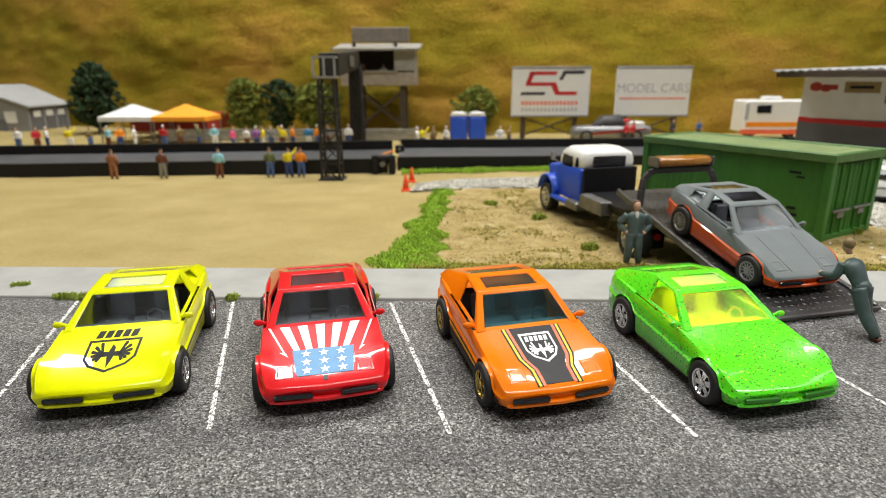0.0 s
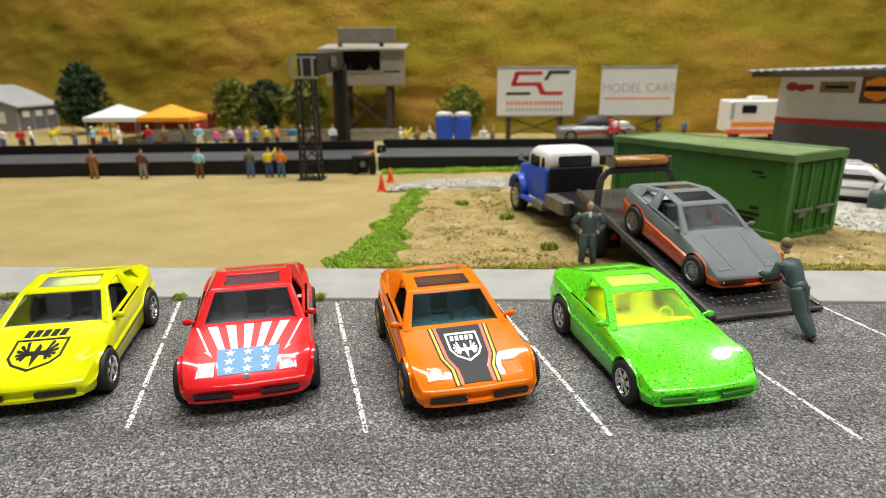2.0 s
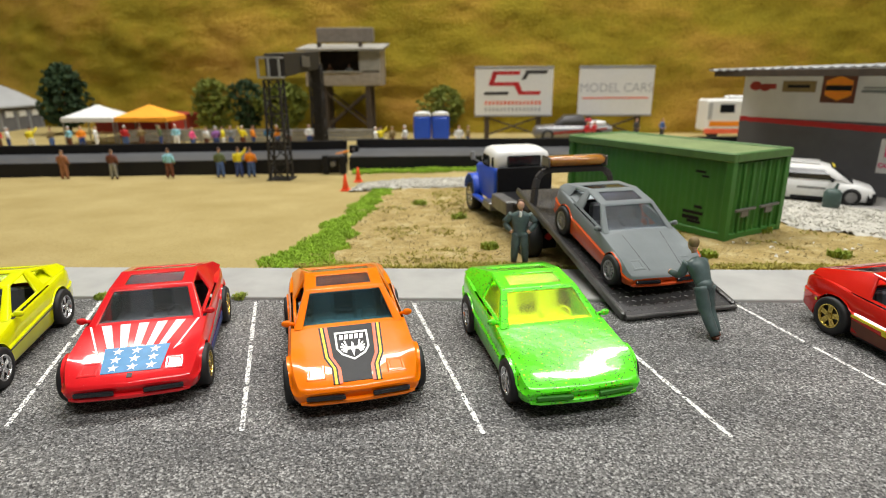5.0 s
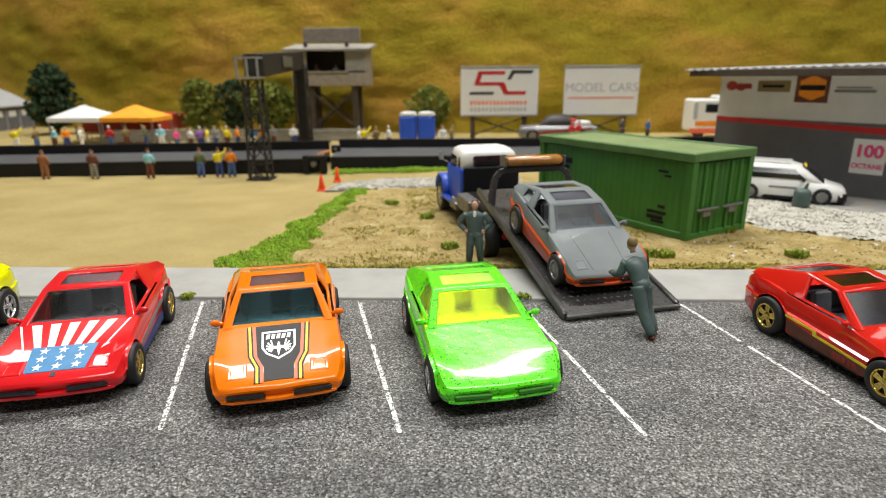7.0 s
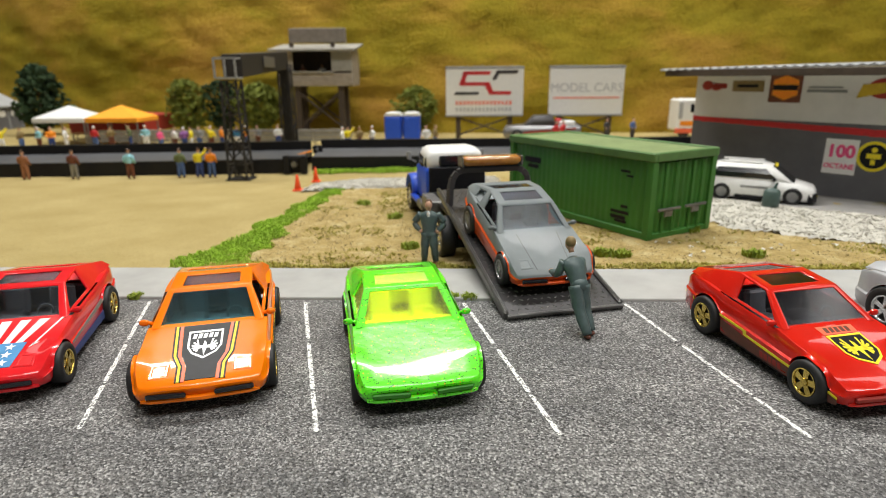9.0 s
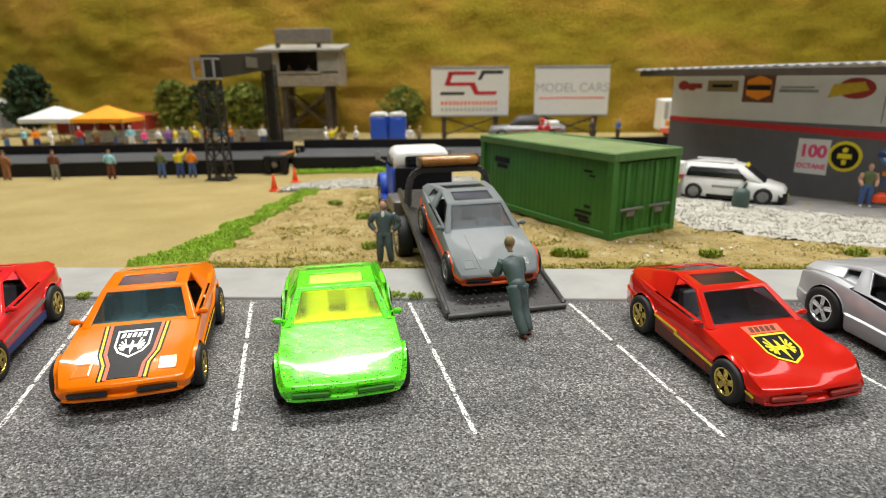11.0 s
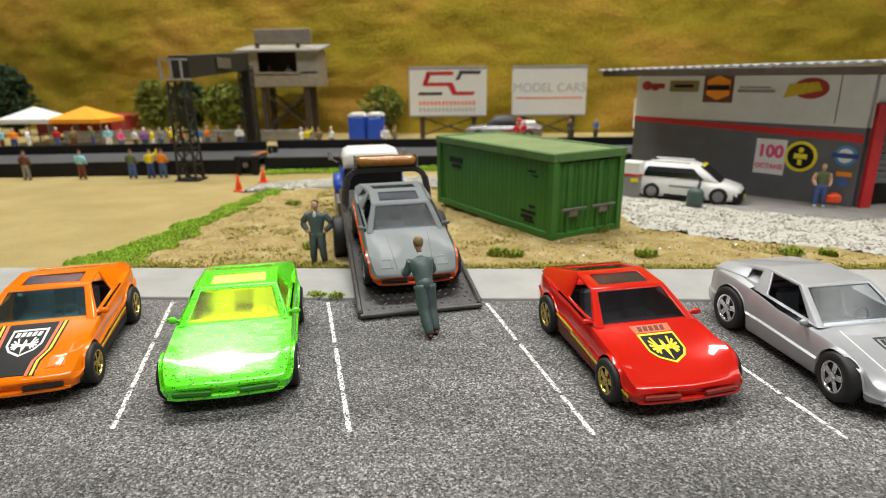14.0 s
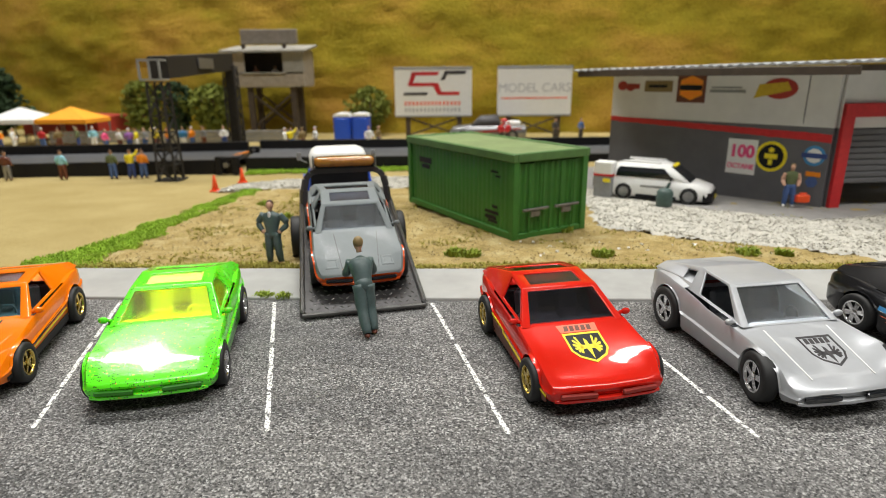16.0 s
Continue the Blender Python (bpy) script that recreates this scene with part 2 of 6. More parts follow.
class Geo:
    """Collects vertices and faces, in millimetres, of one mesh."""

    def __init__(self):
        self.v, self.f, self.k, self.slot = [], [], [], 0

    def add(self, verts, faces):
        n = len(self.v)
        self.v += [tuple(p) for p in verts]
        self.f += [tuple(i + n for i in f) for f in faces]
        self.k += [self.slot] * len(faces)
        return self

    def box(self, c, size, chamfer=0.0, rot=None):
        """A box with chamfered edges round its top and sides."""
        a, b, h = (s / 2 for s in size)
        q = min(chamfer, a * 0.9, b * 0.9, h * 0.9)
        rings = []
        for z, i in ((-h, q), (-h + q, 0), (h - q, 0), (h, q)) if q else ((-h, 0), (h, 0)):
            p, r = a - i, b - i
            k = q if q else 0
            if q:
                rings.append([(-p + k, -r, z), (p - k, -r, z), (p, -r + k, z), (p, r - k, z), (p - k, r, z), (-p + k, r, z), (-p, r - k, z), (-p, -r + k, z)])
            else:
                rings.append([(-p, -r, z), (p, -r, z), (p, r, z), (-p, r, z)])
        return self.loft(rings, c, rot)

    def loft(self, rings, c=(0, 0, 0), rot=None, cap=True):
        n = len(rings[0])
        vs = [Vector(p) for r in rings for p in r]
        if rot is not None:
            vs = [rot @ p for p in vs]
        vs = [p + Vector(c) for p in vs]
        fs = [(i * n + j, i * n + (j + 1) % n, (i + 1) * n + (j + 1) % n, (i + 1) * n + j) for i in range(len(rings) - 1) for j in range(n)]
        if cap:
            fs += [tuple(range(n - 1, -1, -1)), tuple(range((len(rings) - 1) * n, len(rings) * n))]
        return self.add(vs, fs)

    def rod(self, a, b, r0, r1=None, n=10):
        a, b = Vector(a), Vector(b)
        rot = (b - a).to_track_quat("Z", "Y").to_matrix()
        r1 = r0 if r1 is None else r1
        ring = lambda r, z: [(r * math.cos(t), r * math.sin(t), z) for t in (2 * math.pi * i / n for i in range(n))]
        return self.loft([ring(r0, 0), ring(r1, (b - a).length)], a, rot)

    def bar(self, a, b, w, h):
        """A square bar from a to b."""
        a, b = Vector(a), Vector(b)
        rot = (b - a).to_track_quat("Z", "Y").to_matrix()
        ring = lambda z: [(-w / 2, -h / 2, z), (w / 2, -h / 2, z), (w / 2, h / 2, z), (-w / 2, h / 2, z)]
        return self.loft([ring(0), ring((b - a).length)], a, rot)

    def lathe(self, prof, c, axis="x", n=28, cap=True):
        """prof: (radius, along) pairs, turned round the axis through c."""
        rings = []
        for r, s in prof:
            rings.append([(s, r * math.cos(t), r * math.sin(t)) if axis == "x" else (r * math.cos(t), r * math.sin(t), s) for t in (2 * math.pi * i / n for i in range(n))])
        return self.loft(rings, c, None, cap)

    def ball(self, c, r, n=10, rot=None):
        rx, ry, rz = r if isinstance(r, tuple) else (r, r, r)
        rings = []
        for i in range(1, n):
            a = math.pi * i / n
            rings.append([(rx * math.sin(a) * math.cos(t), ry * math.sin(a) * math.sin(t), -rz * math.cos(a)) for t in (2 * math.pi * j / (n + 2) for j in range(n + 2))])
        return self.loft(rings, c, rot)

    def plate(self, poly, fn, lift=0.06):
        """A thin print or panel: the flat outline poly laid through fn(x, y) -> place."""
        n = len(poly)
        top, low = [fn(*p, lift) for p in poly], [fn(*p, -lift * 0.6) for p in poly]
        return self.add(top + low, [tuple(range(n))] + [(j, n + j, n + (j + 1) % n, (j + 1) % n) for j in range(n)])

    def mesh(self, name, mats, smooth=False):
        return mesh_of(name, self.v, self.f, mats, self.k, smooth)


def part(name, geo, mats, parent, label="", smooth=False, bevel=0.0, at=None):
    ob = new(name, geo.mesh(name, mats, smooth))
    ob.parent = parent
    if at is not None:
        ob.matrix_basis = at
    if bevel:
        mod = ob.modifiers.new("edges", "BEVEL")
        mod.width, mod.segments, mod.limit_method, mod.angle_limit = bevel * U, 2, "ANGLE", radians(28)
    return tagged(ob, label)


def joined(me, crisp=0):
    bm = bmesh.new()
    bm.from_mesh(me)
    bmesh.ops.remove_doubles(bm, verts=bm.verts, dist=0.00002)
    for e in bm.edges:
        if crisp and len(e.link_faces) == 2 and e.calc_face_angle(0.0) > radians(crisp):
            e.smooth = False
    bmesh.ops.recalc_face_normals(bm, faces=bm.faces)
    bm.to_mesh(me)
    bm.free()


def thing(name, label, category, at, group="", kind=""):
    ob = new(name)
    ob.empty_display_size = 0.01
    ob.matrix_basis = at
    return tagged(ob, label, category, group, kind)


def single(name, geo, mats, label, category, at=None, group="", kind="", smooth=False, bevel=0.0):
    ob = part(name, geo, mats, None, "", smooth, bevel, at)
    return tagged(ob, label, category, group, kind)


def at(x, y, z=0.0, turn=0.0, tip=0.0, lean=0.0):
    return pose(x * U, y * U, z * U, tip, lean, turn)


def pw(x, *pairs):
    return float(np.interp(x, [p[0] for p in pairs], [p[1] for p in pairs]))


def ground_z(y):
    return pw(y, (-300, -4.5), (110, 0.0), (188, 2.2), (221, 2.6), (226, 1.4), (277, -1.4), (360, -3.2), (440, -6.0), (512, -10.0), (560, -8.0), (640, 0.0), (800, 2.0), (3000, 2.0))


def wobble(x, y, s, k=0.0):
    return noise.noise(Vector((x * s, y * s, k)))

# ---- ground ----


def sheet(name, mat, label, x0, x1, y0, y1, nx, ny, dz, rough=0.0, scale=0.05, inside=None, category="ground"):
    """A sheet that follows the ground; inside(x, y) > 0 keeps a cell."""
    g = Geo()
    xs, ys = np.linspace(x0, x1, nx + 1), np.linspace(y0, y1, ny + 1)
    vs, fs, ids = [], [], {}
    for i in range(nx):
        for j in range(ny):
            if inside and inside((xs[i] + xs[i + 1]) / 2, (ys[j] + ys[j + 1]) / 2) <= 0:
                continue
            f = []
            for a, b in ((i, j), (i + 1, j), (i + 1, j + 1), (i, j + 1)):
                if (a, b) not in ids:
                    ids[a, b] = len(vs)
                    x, y = float(xs[a]), float(ys[b])
                    vs.append((x, y, ground_z(y) + (dz(x, y) if callable(dz) else dz) + rough * wobble(x, y, scale)))
                f.append(ids[a, b])
            fs.append(tuple(f))
    g.add(vs, fs)
    return single(name, g, mat, label, category, kind="structure", smooth=True)


sheet("ground", "sand", "smooth tan sand ground of the model lot", -1700, 1700, 221, 1500, 110, 90, -0.6, 0.5, 0.03)
g = Geo()
ys = [-500, -300, 110, 188.5]
for a, b in zip(ys, ys[1:]):
    g.add([(-1700, a, ground_z(a)), (1700, a, ground_z(a)), (1700, b, ground_z(b)), (-1700, b, ground_z(b))], [(0, 1, 2, 3)])
single("road", g, "asphalt", "speckled grey asphalt parking area of the model", "asphalt", kind="structure")
g = Geo()
g.loft([[(x, 188.5, 0.5), (x, 189.2, 3.1), (x, 220.5, 3.5), (x, 222, 0.0)] for x in (-1700, 1700)])
single("pavement", g, "concrete", "flat pale grey concrete pavement strip", "pavement", kind="structure", bevel=0.4)

# grass boundary runs away from the pavement; the rough dirt lies to the right of it
def lot_edge(y):
    return -21 + (y - 226) * 0.045 + 5 * wobble(0, y, 0.03, 3.0)


sheet("dirt_patch", "dirt", "rough brown dirt with grit and dry turf", -40, 1500, 222, 520, 300, 70, 0.25, 1.4, 0.09, lambda x, y: x - lot_edge(y))

# parking lines: two hand-painted dashes each
def stripe(x0, y0, x1, y1):
    g = Geo()
    n = max(6, int(abs(y1 - y0) / 0.5))
    vs = []
    for i in range(n + 1):
        t = i / n
        x, y = x0 + (x1 - x0) * t, y0 + (y1 - y0) * t
        w = 0.62 + 0.3 * wobble(x, y * 3, 0.9) if 0 < i < n else 0.3
        e = 0.3 * wobble(y * 2.1, x, 0.5, 7.0)
        vs += [(x - w + e, y, ground_z(y) + 0.12), (x + w + e * 0.4, y, ground_z(y) + 0.12)]
    g.add(vs, [(2 * i, 2 * i + 1, 2 * i + 3, 2 * i + 2) for i in range(n)])
    return single("parking_line", g, "line", "worn white parking line painted by brush on asphalt", "road marking", group="parking lines", kind="structure")


for k in range(-4, 8):
    xf, xb = -1.4 + 55.5 * k, -23.2 + 55.6 * k
    p = lambda y: xb + (xf - xb) * (186.5 - y) / (186.5 - 113)
    c1 = 158 + 4 * wobble(k, 1, 0.77)
    c2 = 131 + 3 * wobble(k, 2, 0.77)
    stripe(p(186.5), 186.5, p(c1), c1)
    stripe(p(c1 - 3.0), c1 - 3.0, p(c2), c2)
    stripe(p(c2 - 1.0), c2 - 1.0, xf, 113)

# ---- hill behind ----
g = Geo()
nx, nz = 320, 90
vs = []
for j in range(nz + 1):
    for i in range(nx + 1):
        x = -1690 + 3380 * i / nx
        v = j / nz
        base = 812 + 0.000175 * (x - 250) ** 2 if x < 250 else 812.0 + 0.0001 * (x - 250) ** 2
        z = -6 + 520 * v
        y = base + 6 + 0.12 * z + 0.00025 * z * z + 9 * wobble(x, z * 1.5, 0.006, 1.0) + 5 * wobble(x, z * 1.4, 0.02, 2.0) + 3.0 * wobble(x, z, 0.07, 5.0) + 1.6 * wobble(x, z, 0.19, 8.0)
        vs.append((x, y, z))
for back_z in (514, -6):
    vs += [(-1690 + 3380 * i / nx, 1495, back_z) for i in range(nx + 1)]
g.add(vs, [(j * (nx + 1) + i, j * (nx + 1) + i + 1, (j + 1) * (nx + 1) + i + 1, (j + 1) * (nx + 1) + i) for j in range(nz + 2) for i in range(nx)])
single("backdrop_hill", g, "hill", "steep olive and ochre turf hillside behind the track", "hill", kind="structure", smooth=True)

# ---- shipping container ----


def container(m):
    t = thing("shipping_container", "dark green corrugated model shipping container on dirt", "container", m)
    L, W, H = 113.0, 48.6, 43.6
    g = Geo()
    for side in (0, 1):
        x0 = 1.4 if side == 0 else W - 1.4
        n = 26
        vs = []
        for i in range(n * 4 + 1):
            y = 3 + (L - 6) * i / (n * 4)
            o = (0, 0, 1, 1)[i % 4] * (0.22 if side == 0 else -0.9)
            vs += [(x0 + o, y, 3), (x0 + o, y, H - 5)]
        g.add(vs, [(2 * i, 2 * i + 1, 2 * i + 3, 2 * i + 2) for i in range(n * 4)])
    g.add([(1, L - 1.5, 2), (W - 1, L - 1.5, 2), (W - 1, L - 1.5, H - 4), (1, L - 1.5, H - 4)], [(0, 1, 2, 3)])
    part("wall", g, "boxgreen", t)
    for x in (1.9, W - 1.9):
        for y in (1.9, L - 1.9):
            part("corner_post", Geo().box((x, y, H / 2), (3.8, 3.8, H - 0.6), 0.3), "boxgreen", t)
    for x in (1.4, W - 1.4):
        part("bottom_rail", Geo().box((x, L / 2, 2.2), (2.7, L - 7.4, 3.6), 0.3), "boxgreen", t)
    for y in (1.6, L - 1.6):
        part("bottom_rail", Geo().box((W / 2, y, 1.8), (W - 7.4, 2.6, 3.0), 0.3), "boxgreen", t)
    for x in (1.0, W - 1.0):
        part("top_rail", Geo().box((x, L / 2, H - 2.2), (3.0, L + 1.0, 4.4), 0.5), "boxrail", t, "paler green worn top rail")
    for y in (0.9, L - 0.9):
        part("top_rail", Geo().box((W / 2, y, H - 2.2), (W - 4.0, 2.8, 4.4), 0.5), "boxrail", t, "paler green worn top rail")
    # roof and ribs: paler green than the walls, overhead light painted into the colour
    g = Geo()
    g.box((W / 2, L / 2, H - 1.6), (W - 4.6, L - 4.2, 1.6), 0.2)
    roof = part("roof_panel", g, "boxtop", t, "pale green roof with bright top light in its colour")
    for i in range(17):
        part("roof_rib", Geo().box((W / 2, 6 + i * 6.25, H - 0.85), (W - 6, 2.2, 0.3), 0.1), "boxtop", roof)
    for k in (0, 1):
        g = Geo()
        x0, w = 3.9 + k * (W - 7.8) / 2, (W - 7.8) / 2 - 0.3
        n = 5
        vs = []
        for i in range(n * 4 + 1):
            x = x0 + w * i / (n * 4)
            o = (0, 0, 1.1, 1.1)[i % 4]
            vs += [(x, 1.2 + o, 3.4), (x, 1.2 + o, H - 5.5)]
        g.add(vs, [(2 * i, 2 * i + 1, 2 * i + 3, 2 * i + 2) for i in range(n * 4)])
        d = part("door", g, "boxgreen", t)
        g = Geo()
        for q in (0.32, 0.68):
            part("lock_rod", Geo().rod((x0 + w * q, 0.5, 3), (x0 + w * q, 0.5, H - 6), 0.55, n=8), "boxgreen", d)
        g = Geo()
        g.box((x0 + w * 0.5, -0.4, 15.2), (w * 0.82, 1.3, 1.4), 0.3)
        g.box((x0 + w * 0.5, -0.1, 12.8), (w * 0.3, 0.9, 3.0), 0.3)
        part("latch", g, "steel", d, "dull steel door latch")
    # stencilled marks that cannot be read
    put = lambda y, z, h: (1.3 - h, y, z)
    for y, z, w, h in ((84, 32.0, 15, 3.4), (86, 27.6, 10, 2.2), (15, 33.4, 6, 1.2), (13, 31.2, 4, 1.0), (15, 15.4, 4.5, 1.5), (14, 12.2, 12, 1.6), (16, 9.6, 10, 2.0), (15, 7.4, 8, 1.4)):
        part("stencil_mark", Geo().plate([(y, z), (y, z - h), (y + w, z - h), (y + w, z)], put, 0.12), "black", t, "faded black stencil bar")
    return t


container(at(178.8, 276.6, -1.5, 32.4))

# ---- die-cast cars ----
# local axes: the nose points along -y, the wheels' contact is at z = 0; s runs from the nose to the tail
LEN, AX_F, AX_R = 62.0, 9.7, 48.6
MID = 29.2


def car_shape(kind):
    """Half width, top, shoulder and crease heights along s, with the axles and wheel sizes."""
    if kind == "coupe":
        return dict(
            w=((-1, 13.6), (0, 14.6), (2, 15.6), (10, 17.0), (18, 16.8), (38, 16.8), (51, 17.6), (60, 17.0), (64, 15.8), (65, 15.0)),
            top=((-1, 6.9), (-0.2, 7.7), (2.5, 8.8), (22, 14.2), (28, 14.8), (44, 17.4), (56, 18.0), (62, 17.4), (65, 15.4)),
            edge=((-1, 6.4), (-0.2, 7.0), (2.5, 8.6), (5, 10.8), (10, 13.0), (17, 13.2), (34, 13.8), (44, 15.4), (52, 16.2), (60, 15.8), (65, 14.2)),
            crease=((-1, 5.4), (14, 7.2), (44, 8.0), (65, 8.4)), flat=0.66, front=-1.0, back=65.0, axles=((10.4, 6.2, 6.9), (51.4, 6.6, 7.3)), track=16.0)
    return dict(
        w=((-0.8, 13.7), (-0.4, 14.5), (0.8, 15.2), (4, 15.9), (9, 16.4), (20, 16.3), (38, 16.2), (49, 16.5), (57, 16.0), (61, 15.0), (62, 14.2)),
        top=((-0.8, 7.2), (-0.3, 7.9), (1.6, 8.7), (22, 13.9), (28, 14.2), (40, 15.4), (50, 16.6), (58, 16.6), (61, 15.8), (62, 14.4)),
        edge=((-0.8, 6.9), (-0.3, 7.6), (1.6, 8.5), (5, 10.3), (7.5, 11.3), (9.7, 11.8), (14, 12.2), (22, 13.4), (40, 14.2), (52, 15.2), (59, 15.2), (62, 13.8)),
        crease=((-0.8, 6.2), (2, 6.6), (9, 7.6), (44, 9.3), (62, 10.0)), flat=0.74, front=-0.8, back=62.0, axles=((AX_F, 5.45, 6.2), (AX_R, 5.8, 6.6)), track=15.35)


def wheel(car, x, s, r, width, style, side, steer=0.0):
    tyre = Geo().lathe([(r * 0.58, -width / 2), (r * 0.9, -width / 2), (r, -width / 2 + 0.5), (r, width / 2 - 0.5), (r * 0.92, width / 2), (r * 0.68, width / 2), (r * 0.63, width / 2 - 0.35), (r * 0.63, width / 2 - 1.2)], (0, 0, 0))
    turn = steer + (0 if side > 0 else 180)
    t = part("tyre", tyre, "tyre", car, "", True, 0.0, pose(x * U, (s - MID) * U, r * U, 0, 0, turn))
    metal = {"gold": "gold", "grey": "gunmetal"}.get(style[0], "chrome")
    rim = Geo().lathe([(r * 0.64, width / 2 - 0.6), (r * 0.64, width / 2 - 0.05), (r * 0.57, width / 2 - 0.1), (r * 0.53, width / 2 - 0.6), (r * 0.53, width / 2 - 0.9)], (0, 0, 0), cap=False)
    n, o = style[1], width / 2 - 0.45
    for i in range(n):
        a = 2 * math.pi * i / n + 0.3
        d, e = Vector((0, math.cos(a), math.sin(a))), Vector((0, -math.sin(a), math.cos(a)))
        b0, b1 = r * style[2], r * style[3]
        pts = [d * (r * 0.1) - e * b0, d * (r * 0.57) - e * b1, d * (r * 0.57) + e * b1, d * (r * 0.1) + e * b0]
        rim.loft([[p + Vector((o - 0.5, 0, 0)) for p in pts], [p + Vector((o + 0.12, 0, 0)) for p in pts]])
    rim.lathe([(r * 0.2, o - 0.3), (r * 0.18, o + 0.35), (r * 0.05, o + 0.45)], (0, 0, 0), n=14)
    rim.slot = 1
    rim.lathe([(r * 0.53, width / 2 - 0.95), (r * 0.53, width / 2 - 0.82), (0.1, width / 2 - 0.82)], (0, 0, 0), n=20)
    part("rim", rim, [metal, "black"], t, {"gold": "gold plated spoked rim", "grey": "dull grey rim"}.get(style[0], "chromed spoked rim"))


def framed(shell, panes, quad, mu, mv, deep=0.35, window=True, mu2=None, mv2=None):
    """A panel with a recessed window: frame strips into shell, a pane of glass into panes."""
    a, b, c, d = (Vector(p) for p in quad)
    if not window:
        shell.add([a, b, c, d], [(0, 1, 2, 3)])
        return
    mu2, mv2 = mu if mu2 is None else mu2, mv if mv2 is None else mv2
    pt = lambda u, v: (a * (1 - u) + b * u) * (1 - v) + (d * (1 - u) + c * u) * v
    inner = [pt(mu, mv), pt(1 - mu2, mv), pt(1 - mu2, 1 - mv2), pt(mu, 1 - mv2)]
    nrm = (b - a).cross(d - a).normalized()
    low = [p - nrm * deep for p in inner]
    outer = [a, b, c, d]
    shell.add(outer + inner + low, [(i, (i + 1) % 4, 4 + (i + 1) % 4, 4 + i) for i in range(4)] + [(4 + i, 4 + (i + 1) % 4, 8 + (i + 1) % 4, 8 + i) for i in range(4)])
    if panes is not None:
        panes.append(low + [p - nrm * 0.5 for p in low])


def car(name, label, where, body="p_red", lower=None, base="black", glass_mat="g_clear", cabin="cabin", style=("gold", 5, 0.09, 0.1), kind="wedge", quarter=False, roof_window=True, slots=True, lids=True, side_glass=False, slot_mat="window", steer=0.0, tuck=0.0):
    t = thing(name, label, "toy car", where, group="die-cast cars")
    sh = car_shape(kind)
    f = lambda k, s: pw(s, *sh[k])
    front, back = sh["front"], sh["back"]
    sta = sorted(set([front + q for q in (0, 0.35, 0.7, 1.4, 2.2)] + [2.0 + 0.9 * i for i in range(int((back - 4) / 0.9) + 1)] + [back - 1.4, back - 0.7, back]))
    rows = []
    for s in sta:
        w, zt, ze, zc = f("w", s), f("top", s), f("edge", s), f("crease", s)
        zb = pw(s, (front, 4.3), (2.5, 3.6), (14, 2.8), (56, 2.8), (back, 4.4))
        arch = 0
        for ax, cz, r in sh["axles"]:
            if abs(s - ax) < r:
                arch = max(arch, cz + math.sqrt(r * r - (s - ax) ** 2))
        lo = max(zb, min(arch, ze - 0.5))
        prof = [(w - 1.1, zb), (w - 0.35, zb + 1.1), (w, zc), (w - 0.55, zc + 0.5), (w - 0.75, ze - 0.6), (w - 1.2, ze)]
        prof = [(x, max(z, lo + 0.02 * i)) for i, (x, z) in enumerate(prof)]
        fl = sh["flat"]
        prof += [((w - 1.2) * (1 + fl) / 2, ze + (zt - ze) * 0.35), ((w - 1.2) * fl, zt), (0, zt)]
        rows.append([(x, s - MID + 0.9 * (x / 13) ** 2 * max(0.0, 1 - s / 7), z) for x, z in prof])
    n = len(rows[0])
    g = Geo()
    flat = [p for r in rows for p in r] + [(-x, y, z) for r in rows for x, y, z in r]
    off = len(rows) * n
    faces, slot = [], []
    for i in range(len(rows) - 1):
        s = (sta[i] + sta[i + 1]) / 2
        for j in range(n - 1):
            if j >= 5 and 23 < s < 45:
                continue
            a, b, c, d = i * n + j, i * n + j + 1, (i + 1) * n + j + 1, (i + 1) * n + j
            faces += [(a, b, c, d), (off + d, off + c, off + b, off + a)]
            slot += [1 if lower and j < 3 else 0] * 2
    for i in (0, len(rows) - 1):
        faces.append(tuple([i * n + j for j in range(n)] + [off + i * n + j for j in range(n - 2, -1, -1)]))
        slot.append(1 if lower and i == 0 else 0)
    g.v, g.f, g.k = flat, faces, slot
    shell = part("body", g, [body, lower or body], t, "", True)
    joined(shell.data, 38)

    # cabin shell with its windows
    if kind == "wedge":
        A0, A1 = (-14.3, 21.2, 13.6), (14.3, 21.2, 13.6)
        B0, B1, C0, C1 = (-11.0, 32.2, 20.2), (11.0, 32.2, 20.2), (-10.6, 43.4, 21.1), (10.6, 43.4, 21.1)
        D0, D1, E0, E1 = (-12.4, 60.0, 17.0), (12.4, 60.0, 17.0), (-14.6, 43.0, 14.5), (14.6, 43.0, 14.5)
        F0, F1 = (-14.6, 60.0, 15.6), (14.6, 60.0, 15.6)
    else:
        A0, A1 = (-14.2, 21.0, 14.0), (14.2, 21.0, 14.0)
        B0, B1, C0, C1 = (-10.8, 32.4, 21.4), (10.8, 32.4, 21.4), (-10.4, 46.0, 21.5), (10.4, 46.0, 21.5)
        D0, D1, E0, E1 = (-12.0, 63.0, 17.8), (12.0, 63.0, 17.8), (-14.8, 43.5, 15.2), (14.8, 43.5, 15.2)
        F0, F1 = (-15.2, 63.0, 16.2), (15.2, 63.0, 16.2)
    sh_ = lambda p: (p[0], p[1] - MID, p[2])
    A0, A1, B0, B1, C0, C1, D0, D1, E0, E1, F0, F1 = map(sh_, (A0, A1, B0, B1, C0, C1, D0, D1, E0, E1, F0, F1))
    top, panes = Geo(), []
    framed(top, panes, (A0, A1, B1, B0), 0.075, 0.03, 0.3, True, None, 0.09)
